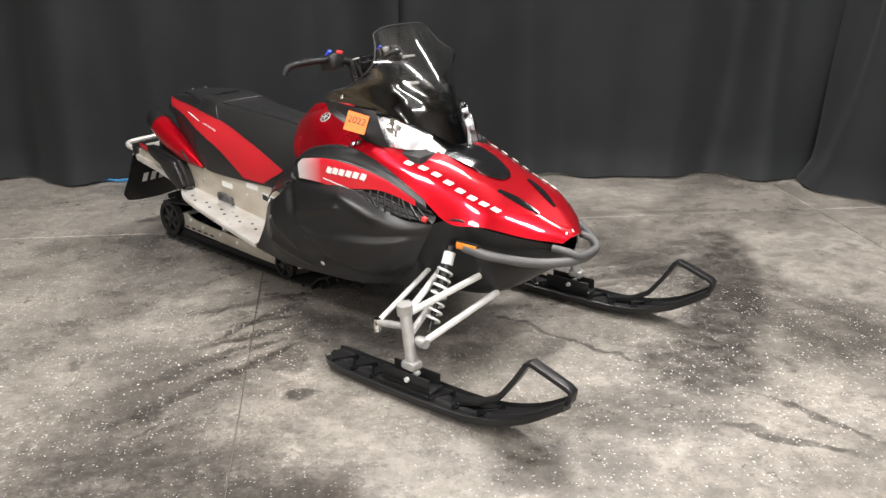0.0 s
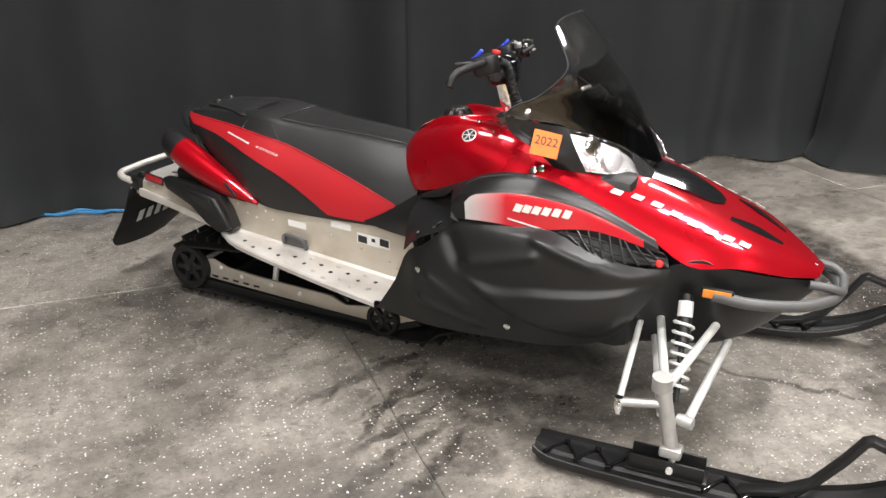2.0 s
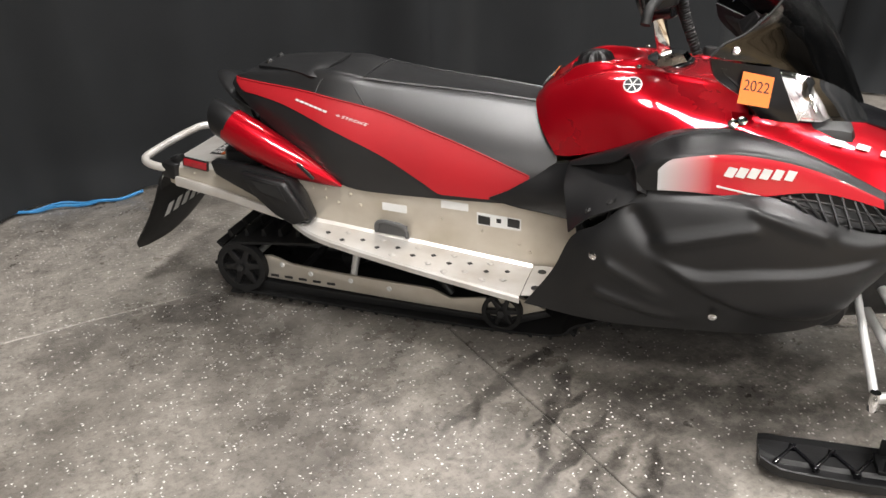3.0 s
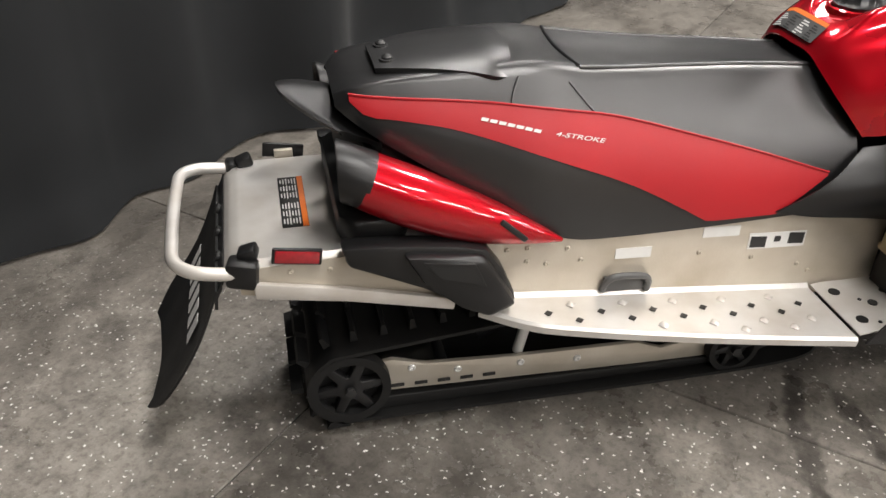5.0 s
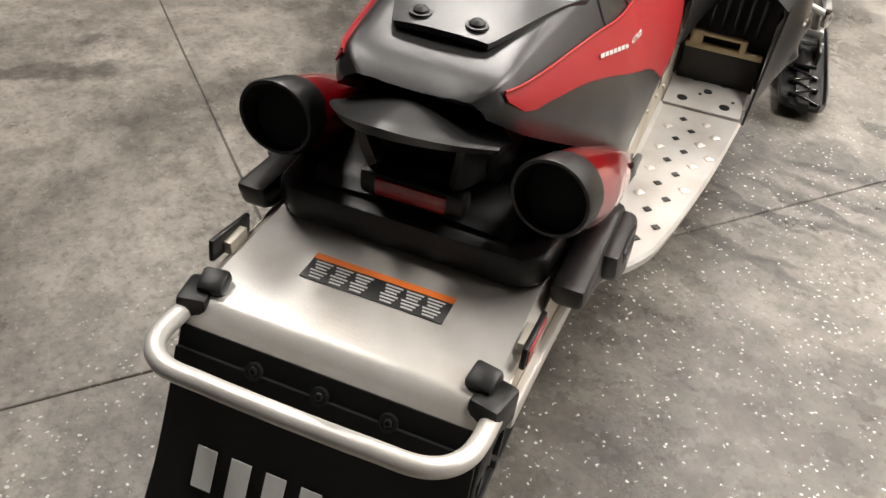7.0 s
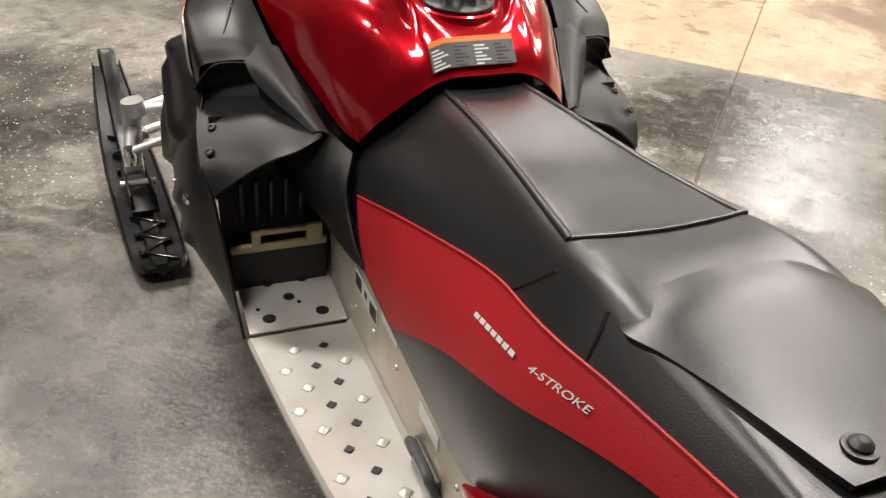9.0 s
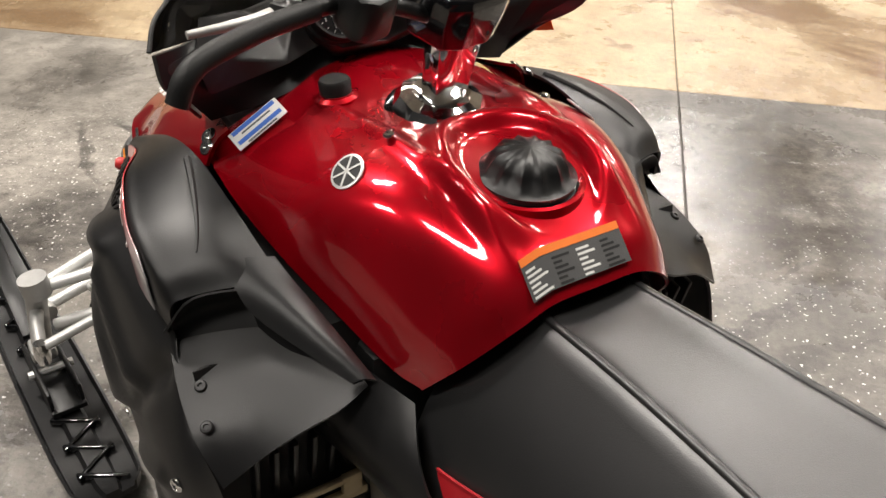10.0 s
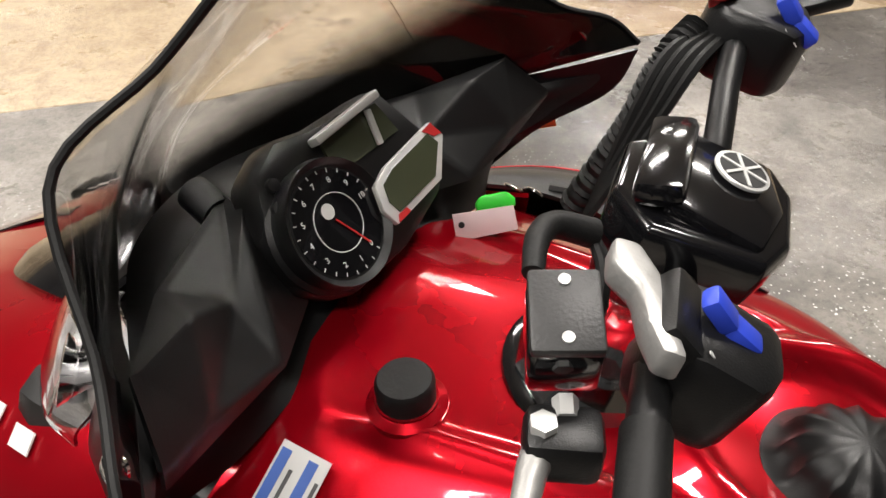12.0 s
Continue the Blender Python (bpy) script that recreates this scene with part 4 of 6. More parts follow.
for s, p in zip((1, -1), panels):
    for x0, x1, kind in ((0.352, 0.456, 0), (0.468, 0.590, 1)) if s < 0 else ((0.352, 0.474, 1), (0.486, 0.590, 0)):
        za, zb = 0.689 - (x0 - 0.36) * 0.235, 0.689 - (x1 - 0.36) * 0.235
        a, b = on_seat(x0, za, s, 0.0065), on_seat(x1, zb, s, 0.0065)
        mid, run = (a + b) / 2, (b - a).normalized() * -s
        slope = (on_seat(mid.x, mid.z + 0.02, s, 0.0065) - on_seat(mid.x, mid.z - 0.02, s, 0.0065)).normalized()
        nrm = run.cross(slope).normalized()
        m = Matrix((run, nrm.cross(run), nrm)).transposed().to_4x4()
        m.translation = mid
        if kind == 0:
            block_marks(7, 0.112, 0.0058, m, p, WHITE, 0.3, 0.2, "mark", 0.0008)
        else:
            words("lettering", "4-STROKE", 0.0115, m @ pose(0, 0, 0.0006) @ Matrix.Diagonal((1.9, 1, 1, 1)), WHITE, p, 0.0004, "CENTER", 0.3)


def seat_flap():
    rows = []
    for x, w, drop in ((0.182, 0.062, 0.003), (0.20, 0.071, 0.003), (0.25, 0.090, 0.005), (0.30, 0.106, 0.009), (0.35, 0.123, 0.016), (0.385, 0.135, 0.024), (0.412, 0.128, 0.028)):
        rows.append([(x + 0.020 * (1 - (k / 4) ** 2) * (x > 0.40), w * k / 4, seat_top(x) + (0.012 if x < 0.40 else 0.008) - drop * (abs(k) / 4) ** 3.2) for k in range(-4, 5)])
    return patch(rows, 34, 33, 0.009)


flap_ob = part("seat_flap", seat_flap(), VINYL, seat, "black vinyl flap held by two studs", 50)
for s in (1, -1):
    part("stud", turned([(0.010, 0), (0.010, 0.003), (0.006, 0.007), (0.003, 0.008)], pose(0.208, 0.037 * s, seat_top(0.208) + 0.0135), 14), DARKMETAL, flap_ob)
    part("stud_patch", turned([(0.015, -0.002), (0.0145, 0.0012), (0.011, 0.0016), (0.007, 0.0006)], pose(0.208, 0.037 * s, seat_top(0.208) + 0.0125), 22), VINYL, flap_ob)


def seat_ridge(x):
    """Half width at which the seat's shoulder welt runs, and its height."""
    return curve(x, (0.54, 0.110), (0.72, 0.086), (0.90, 0.072), (1.06, 0.064)), seat_top(x) - 0.0032


def welt(points, r):
    return tube(points, r, 8, True, 40)


pair("welt", lambda: welt([(x, *seat_ridge(x)) for x in (0.545, 0.62, 0.72, 0.82, 0.92, 1.02, 1.07)], 0.0055), VINYL, "", seat, 80)
part("welt", welt([(0.545, 0.110, seat_top(0.545)), (0.540, 0.07, seat_top(0.540) - 0.0014), (0.536, 0.0, seat_top(0.536) - 0.0028), (0.540, -0.07, seat_top(0.540) - 0.0014), (0.545, -0.110, seat_top(0.545))], 0.0040), VINYL, seat, "", 80)


def seam(points):
    """A sewn seam down the seat's flank, from (x, share of the height) pairs."""
    return tube([(x, seat_half(x, f) + 0.0006, seat_low(x) + (seat_top(x) - seat_low(x)) * f) for x, f in points], 0.0022, 6, True, 30)


pair("seam", lambda: seam([(0.405, 0.74), (0.415, 0.86), (0.425, 0.93)]), VINYL, "", seat)
pair("seam", lambda: seam([(0.570, 0.76), (0.545, 0.84), (0.520, 0.92)]), VINYL, "", seat)
# dark fairing between seat and side panels
pair("knee_fairing", lambda: patch([[(0.94, 0.219, 0.47), (1.0, 0.222, 0.50), (1.06, 0.216, 0.535), (1.12, 0.190, 0.575)], [(1.02, 0.226, 0.455), (1.08, 0.235, 0.50), (1.13, 0.232, 0.54), (1.165, 0.212, 0.590)], [(1.14, 0.235, 0.445), (1.18, 0.26, 0.49), (1.22, 0.28, 0.55), (1.28, 0.28, 0.635)], [(1.26, 0.25, 0.43), (1.28, 0.29, 0.49), (1.31, 0.31, 0.56), (1.36, 0.31, 0.655)]], 14, 14, 0.004), BLACK, "black plastic fairing below the tank")


# ---- tank cover with cap, badges and labels
TANK = [
    [(1.040, 0, 0.728), (1.040, 0.060, 0.727), (1.044, 0.105, 0.706), (1.072, 0.155, 0.655), (1.116, 0.190, 0.597)],
    [(1.080, 0, 0.768), (1.080, 0.070, 0.766), (1.086, 0.124, 0.742), (1.120, 0.178, 0.678), (1.160, 0.208, 0.605)],
    [(1.190, 0, 0.800), (1.190, 0.085, 0.806), (1.200, 0.156, 0.789), (1.220, 0.202, 0.728), (1.250, 0.232, 0.635)],
    [(1.300, 0, 0.812), (1.300, 0.090, 0.820), (1.300, 0.166, 0.803), (1.310, 0.218, 0.758), (1.345, 0.258, 0.672)],
    [(1.430, 0, 0.820), (1.430, 0.095, 0.813), (1.435, 0.172, 0.786), (1.445, 0.228, 0.752), (1.465, 0.272, 0.705)],
    [(1.585, 0, 0.826), (1.582, 0.100, 0.808), (1.584, 0.180, 0.774), (1.588, 0.238, 0.746), (1.590, 0.270, 0.722)],
]


def eased(t):
    t = min(max(t, 0.0), 1.0)
    return t * t * (3 - 2 * t)


def tank_mesh():
    """The cover with a raised lip round its filler bowl and a hollow for the knee on either flank."""
    bm = patch(TANK, 116, 121, 0.004, True)
    for v in bm.verts:
        x, y, z = v.co
        q = math.hypot((x - 1.190) / 0.112, y / 0.084)
        ahead = eased((x - 1.085) / 0.06)
        v.co.z += 0.019 * ahead * eased((q - 0.86) / 0.17) * (1 - eased((q - 1.06) / 0.36))
        v.co.z += 0.009 * math.exp(-((abs(y) - 0.088 - 0.095 * (x - 1.07)) / 0.011) ** 2) * eased((x - 1.05) / 0.08) * eased((1.56 - x) / 0.1)
        flank = max(0.0, 0.756 - z) * eased((x - 1.07) / 0.06) * eased((1.50 - x) / 0.18)
        v.co.y -= math.copysign(0.05 * flank, y)
    return bm


tank = part("tank_cover", tank_mesh(), RED, sled, "glossy candy red tank cover", 60)
recess = part("filler_ring", turned([(0.064, 0.0), (0.068, 0.003), (0.072, 0.001), (0.074, -0.012), (0.064, -0.012)], pose(1.186, 0, 0.798, 0, -5), 40), RED, tank)
part("filler_well", disc(0.068, 0.003, pose(1.186, 0, 0.795, 0, -5), 36), GLOSS, tank)


def cap_mesh():
    bm = bmesh.new()
    rows = []
    for h, r, depth in ((0.0, 0.060, 0), (0.010, 0.061, 0), (0.014, 0.052, 0.06), (0.028, 0.047, 0.13), (0.038, 0.040, 0.16), (0.044, 0.022, 0.12), (0.046, 0.004, 0)):
        rows.append([bm.verts.new(((r * (1 - depth * (0.5 + 0.5 * math.cos(12 * a)) ** 0.6)) * math.cos(a), (r * (1 - depth * (0.5 + 0.5 * math.cos(12 * a)) ** 0.6)) * math.sin(a), h)) for a in (2 * math.pi * k / 72 for k in range(72))])
    for a, b in zip(rows, rows[1:]):
        for k in range(72):
            bm.faces.new([a[k], a[(k + 1) % 72], b[(k + 1) % 72], b[k]])
    bm.faces.new(rows[0])
    bm.faces.new(rows[-1])
    bm.transform(pose(1.186, 0, 0.795, 0, -5))
    return bm


part("fuel_cap", cap_mesh(), BLACK, tank, "black ribbed fuel cap", 50)


def round_badge(at, normal, r, parent, up=(1, 0, 0)):
    m = facing(at, normal, up)
    b = part("badge", disc(r, 0.0022, m, 32, 0.0005), SILVER, parent, "round chrome badge")
    part("badge_face", disc(r * 0.85, 0.0006, m @ pose(0, 0, 0.0021), 28), INK, b)
    for k in range(3):
        part("badge_bar", box((0, 0, 0), (r * 0.11, r * 1.72, 0.0008), 0), SILVER, b).matrix_local = m @ pose(0, 0, 0.0031, 0, 0, 60 * k)
    return b


for s in (1, -1):
    round_badge((1.303, 0.178 * s, 0.798), (-0.08, 0.62 * s, 0.72), 0.024, tank)
    bolt((1.31, 0.118 * s, 0.829), (0, 0.2 * s, 1), tank, 0.006, CHROME)
    bolt((1.572, 0.264 * s, 0.752), (-0.1, 0.6 * s, 0.8), tank, 0.010, CHROME)


def skin(rows, u, v, lift=0.0):
    """A place on a patch, at the share u of its length and v of its width, and the way it faces."""
    def at(a, b):
        a, b = min(max(a, 0), 1), min(max(b, 0), 1)
        fine = []
        for r in rows:
            q = b * (len(r) - 1)
            n = 60
            line = spline(r, n + 1)
            j = min(int(b * n), n - 1)
            fine.append(line[j].lerp(line[j + 1], b * n - j))
        line = spline(fine, 121)
        j = min(int(a * 120), 119)
        return line[j].lerp(line[j + 1], a * 120 - j)
    c = at(u, v)
    d1, d2 = at(u + 0.01, v) - at(u - 0.01, v), at(u, v + 0.02) - at(u, v - 0.02)
    nrm = d1.cross(d2).normalized()
    return c + nrm * lift, nrm, d1.normalized()


def tank_z(x, y):
    """Height of the tank cover near its rear edge."""
    return knots(x, (1.040, 0.728), (1.080, 0.768), (1.19, 0.80)) - 0.35 * max(0.0, abs(y) - 0.06)


def label_rows(x0, x1, y0, y1, lift):
    return [[(x, y0 + (y1 - y0) * k / 6, tank_z(x, y0 + (y1 - y0) * k / 6) + lift) for k in range(7)] for x in (x0 + (x1 - x0) * i / 5 for i in range(6))]


tl = part("warning_label", sheet(label_rows(1.046, 1.080, 0.085, -0.052, 0.0085), 0.001), GREY, tank, "grey and orange warning label with small print")
part("band", sheet(label_rows(1.0735, 1.080, 0.085, -0.052, 0.0097), 0.0006), ORANGE, tl)
for k in range(6):
    for j in range(4):
        y = 0.082 - 0.034 * j
        x = 1.0465 + 0.0042 * k
        part("print", sheet(label_rows(x, x + 0.002, y, y - 0.024 + 0.006 * ((k + j) % 3), 0.0097), 0.0004), INK if j % 2 else WHITE, tl)

# ---- hood, nose, side panels
HOOD = [
    [(1.545, 0.244, 0.768), (1.550, 0.259, 0.755), (1.555, 0.270, 0.736), (1.560, 0.278, 0.714)],
    [(1.700, 0.208, 0.740), (1.700, 0.236, 0.728), (1.705, 0.262, 0.704), (1.712, 0.282, 0.672)],
    [(1.868, 0.085, 0.720), (1.870, 0.165, 0.704), (1.876, 0.236, 0.672), (1.885, 0.286, 0.616)],
    [(2.040, 0.000, 0.656), (2.035, 0.130, 0.652), (2.030, 0.222, 0.614), (2.025, 0.286, 0.541)],
    [(2.180, 0.000, 0.598), (2.178, 0.100, 0.597), (2.168, 0.190, 0.580), (2.150, 0.252, 0.544)],
    [(2.295, 0.000, 0.540), (2.293, 0.060, 0.539), (2.284, 0.120, 0.529), (2.270, 0.170, 0.512)],
    [(2.370, 0.000, 0.496), (2.368, 0.024, 0.495), (2.365, 0.046, 0.490), (2.360, 0.064, 0.482)],
]
hoods = pair("hood", lambda: patch(HOOD, 44, 22, 0.005), RED, "glossy candy red hood half", smooth=60)
part("hood_vent", patch([[(1.85, 0, 0.736), (1.85, 0.05, 0.734), (1.855, 0.10, 0.724)], [(1.95, 0, 0.708), (1.95, 0.045, 0.705), (1.955, 0.085, 0.696)], [(2.03, 0, 0.673), (2.03, 0.035, 0.670), (2.035, 0.06, 0.663)], [(2.07, 0, 0.652), (2.07, 0.012, 0.652), (2.07, 0.022, 0.649)]], 22, 21, 0.008, True), GLOSS, sled, "black vent panel in the middle of the hood")
for s, h in zip((1, -1), hoods):
    part("hood_slot", flip(patch([[(2.10, 0.085, 0.634), (2.10, 0.095, 0.633), (2.10, 0.105, 0.630)], [(2.17, 0.060, 0.609), (2.17, 0.080, 0.607), (2.17, 0.095, 0.604)], [(2.25, 0.045, 0.566), (2.25, 0.056, 0.565), (2.25, 0.066, 0.562)]], 12, 8, 0.003), s), GLOSS, h)
    bolt((1.552, 0.275 * s, 0.746), (-0.1, 0.75 * s, 0.6), h, 0.010, CHROME)
    bolt((2.352, 0.02 * s, 0.501), (0.6, 0.1 * s, 0.7), h, 0.009, CHROME)
    # flank marks as plain bars
    for k in range(8):
        c, nrm, d = skin(HOOD, 0.255 + 0.056 * k, 0.53 + 0.012 * k, 0.003)
        m = facing((c.x, c.y * s, c.z), (nrm.x, nrm.y * s, nrm.z), (-d.y * 0 + 0.0, -0.9 * s, 0.45))
        part("mark", prism([(x - 0.35 * y * s, y) for x, y in ((-0.0155, -0.0095), (0.0155, -0.0095), (0.0155, 0.0095), (-0.0155, 0.0095))], 0.0016, m), WHITE, h)

part("belly_pan", patch([
    [(1.60, 0, 0.17), (1.60, 0.20, 0.175), (1.60, 0.33, 0.22), (1.60, 0.40, 0.27), (1.60, 0.42, 0.32)],
    [(1.95, 0, 0.215), (1.95, 0.15, 0.22), (1.955, 0.215, 0.30), (1.975, 0.262, 0.43), (1.995, 0.290, 0.540)],
    [(2.12, 0, 0.245), (2.12, 0.14, 0.255), (2.125, 0.190, 0.31), (2.125, 0.236, 0.42), (2.115, 0.258, 0.540)],
    [(2.25, 0, 0.325), (2.25, 0.10, 0.335), (2.25, 0.145, 0.38), (2.245, 0.178, 0.45), (2.24, 0.196, 0.514)],
    [(2.355, 0, 0.425), (2.355, 0.03, 0.428), (2.352, 0.05, 0.44), (2.35, 0.06, 0.455), (2.345, 0.062, 0.470)]], 30, 37, 0.005, True), BLACK, sled, "black plastic belly pan and nose", 60)
part("engine_block", box((1.58, 0, 0.42), (0.62, 0.60, 0.38), 0.05), INK, sled)
part("air_box", box((1.64, 0, 0.66), (0.40, 0.44, 0.16), 0.04), INK, sled)
part("bulkhead", box((1.95, 0, 0.45), (0.25, 0.36, 0.24), 0.04), INK, sled)
part("drive_housing", box((1.30, 0, 0.43), (0.16, 0.40, 0.28), 0.03), INK, sled)


def bumper():
    half = [(2.10, 0.286, 0.468), (2.20, 0.262, 0.452), (2.32, 0.190, 0.438), (2.395, 0.105, 0.434), (2.42, 0.04, 0.434)]
    pts = half + [(x, -y, z) for x, y, z in reversed(half)]
    low = tube(pts, 0.017, 12, True, 60)
    up = [(2.34, 0.095, 0.470), (2.395, 0.085, 0.466), (2.425, 0.062, 0.452), (2.43, 0.03, 0.447)]
    top = tube(up + [(x, -y, z) for x, y, z in reversed(up)], 0.013, 10, True, 40)
    return join(low, top)


part("front_bumper", bumper(), GREY, sled, "dark grey plastic front bumper loop", 60)
for s in (1, -1):
    sig = part("turn_marker", flip(box((2.112, 0.284, 0.474), (0.088, 0.016, 0.030), 0.005, (0, 4, -12)), s), BLACK, sled)
    part("lens", flip(box((2.112, 0.292, 0.473), (0.078, 0.008, 0.024), 0.003, (0, 4, -12)), s), AMBER, sig, "amber side marker lens")

PANEL = [
    [(1.335, 0.406, 0.564), (1.265, 0.420, 0.516), (1.205, 0.414, 0.475), (1.158, 0.405, 0.370), (1.085, 0.395, 0.256)],
    [(1.372, 0.400, 0.606), (1.325, 0.425, 0.550), (1.288, 0.456, 0.455), (1.290, 0.454, 0.345), (1.290, 0.410, 0.243)],
    [(1.500, 0.403, 0.617), (1.500, 0.434, 0.580), (1.500, 0.458, 0.475), (1.510, 0.455, 0.350), (1.520, 0.412, 0.255)],
    [(1.665, 0.384, 0.612), (1.680, 0.430, 0.575), (1.690, 0.444, 0.480), (1.690, 0.436, 0.365), (1.700, 0.395, 0.265)],
    [(1.860, 0.360, 0.543), (1.860, 0.388, 0.512), (1.850, 0.392, 0.450), (1.840, 0.390, 0.375), (1.820, 0.355, 0.290)],
    [(1.985, 0.320, 0.534), (1.975, 0.326, 0.508), (1.950, 0.330, 0.460), (1.920, 0.326, 0.405), (1.880, 0.314, 0.340)],
]


def step(t):
    t = min(max(t, 0.0), 1.0)
    return t * t * (3 - 2 * t)


def toward(q, a, b):
    """Distance in x and z from a place to the line between two others."""
    dx, dz = b[0] - a[0], b[1] - a[1]
    t = min(max(((q.x - a[0]) * dx + (q.z - a[1]) * dz) / (dx * dx + dz * dz), 0), 1)
    return math.hypot(q.x - a[0] - t * dx, q.z - a[1] - t * dz)


def moulded():
    """The side cover with its raised lobe, shoulder and valley."""
    fine = [spline(r, 60) for r in PANEL]
    cols = [spline([f[j] for f in fine], 90) for j in range(60)]
    rows = []
    for i in range(90):
        row = []
        for j in range(60):
            q = cols[j][i].copy()
            top = curve(q.x, (1.40, 0.470), (1.52, 0.448), (1.63, 0.462), (1.80, 0.474), (1.93, 0.495))
            foot = curve(q.x, (1.40, 0.465), (1.44, 0.432), (1.54, 0.371), (1.70, 0.315), (1.83, 0.312), (1.93, 0.400))
            lobe = 0.017 * step(min(top - q.z, q.z - foot, (q.x - 1.38) * 0.6) / 0.026)
            ridge = 0.013 * math.exp(-(toward(q, (1.63, 0.600), (1.78, 0.545)) / 0.020) ** 2) + 0.012 * math.exp(-(toward(q, (1.41, 0.497), (1.62, 0.552)) / 0.016) ** 2) - 0.014 * math.exp(-(toward(q, (1.355, 0.552), (1.405, 0.492)) / 0.020) ** 2)
            low = 0.012 * math.exp(-(toward(q, (1.275, 0.355), (1.46, 0.300)) / 0.013) ** 2) + 0.009 * math.exp(-(toward(q, (1.30, 0.43), (1.42, 0.37)) / 0.016) ** 2)
            fade = min(1.0, 6 * min(i, 89 - i) / 89, 6 * min(j, 59 - j) / 59)
            q.y += (lobe + ridge + low) * fade
            row.append(q)
        rows.append(row)
    return sheet(rows, 0.005)


panels = pair("side_cover", moulded, BLACK, "black plastic side cover with moulded creases", smooth=60)
COVER = [
    [(1.300, 0.272, 0.662), (1.318, 0.322, 0.672), (1.340, 0.378, 0.664), (1.347, 0.402, 0.652), (1.352, 0.404, 0.612)],
    [(1.345, 0.278, 0.688), (1.360, 0.332, 0.702), (1.378, 0.390, 0.692), (1.384, 0.410, 0.676), (1.388, 0.408, 0.613)],
    [(1.430, 0.290, 0.728), (1.440, 0.340, 0.728), (1.462, 0.392, 0.714), (1.470, 0.412, 0.697), (1.475, 0.410, 0.616)],
    [(1.560, 0.292, 0.738), (1.570, 0.332, 0.732), (1.590, 0.364, 0.716), (1.598, 0.384, 0.698), (1.605, 0.386, 0.606)],
    [(1.720, 0.290, 0.696), (1.730, 0.306, 0.690), (1.745, 0.320, 0.676), (1.752, 0.332, 0.662), (1.765, 0.338, 0.615)],
    [(1.930, 0.297, 0.606), (1.933, 0.301, 0.602), (1.938, 0.305, 0.594), (1.942, 0.309, 0.587), (1.945, 0.312, 0.574)],
]
uppers = pair("upper_cover", lambda: patch(COVER, 36, 25, 0.005), BLACK, "black upper side cover with a red and silver stripe", smooth=60)


def stripe_paint():
    m = shader("stripe_print", (0.50, 0.01, 0.02), 0.3, 0.1, 0.8, 0.1, 8)
    nt = m.node_tree
    b = nt.nodes["Principled BSDF"]
    tc = nt.nodes.new("ShaderNodeTexCoord")
    sep = nt.nodes.new("ShaderNodeSeparateXYZ")
    nt.links.new(tc.outputs["Object"], sep.inputs[0])
    r = nt.nodes.new("ShaderNodeMapRange")
    r.inputs[1].default_value, r.inputs[2].default_value = 1.40, 1.52
    nt.links.new(sep.outputs["X"], r.inputs[0])
    mix = nt.nodes.new("ShaderNodeMix")
    mix.data_type = "RGBA"
    mix.inputs[6].default_value, mix.inputs[7].default_value = (0.55, 0.55, 0.55, 1), (0.52, 0.008, 0.02, 1)
    nt.links.new(r.outputs[0], mix.inputs[0])
    nt.links.new(mix.outputs[2], b.inputs["Base Color"])
    return m


STRIPE = stripe_paint()


def stripe():
    rows = []
    for i in range(36):
        u = 0.235 + 0.72 * i / 35
        f = i / 35
        a = 0.690 + 0.08 * abs(f - 0.35) + 0.9 * max(0, 0.10 - f)
        rows.append([skin(COVER, u, a + (0.985 - a) * k / 7, 0.004)[0] for k in range(8)])
    return sheet(rows, 0.0015)


bands = pair("stripe", stripe, STRIPE, "red stripe fading to silver", smooth=60)
for s, u in zip((1, -1), bands):
    for k in range(6):
        c, nrm, d = skin(COVER, 0.535 + 0.036 * k, 0.84, 0.0058)
        m = facing((c.x, c.y * s, c.z), (nrm.x, nrm.y * s, nrm.z), (0.25, 0, 1))
        part("mark", prism([(-0.0130, -0.012), (0.0080, -0.012), (0.0130, 0.012), (-0.0080, 0.012)] if s < 0 else [(-0.0080, -0.012), (0.0130, -0.012), (0.0080, 0.012), (-0.0130, 0.012)], 0.0012, m), WHITE, u)
    c, nrm, d = skin(COVER, 0.58, 0.955, 0.0058)
    part("mark", box((0, 0, 0), (0.13, 0.004, 0.0015), 0), WHITE, u).matrix_local = facing((c.x, c.y * s, c.z), (nrm.x, nrm.y * s, nrm.z), (0.25, 0, 1))


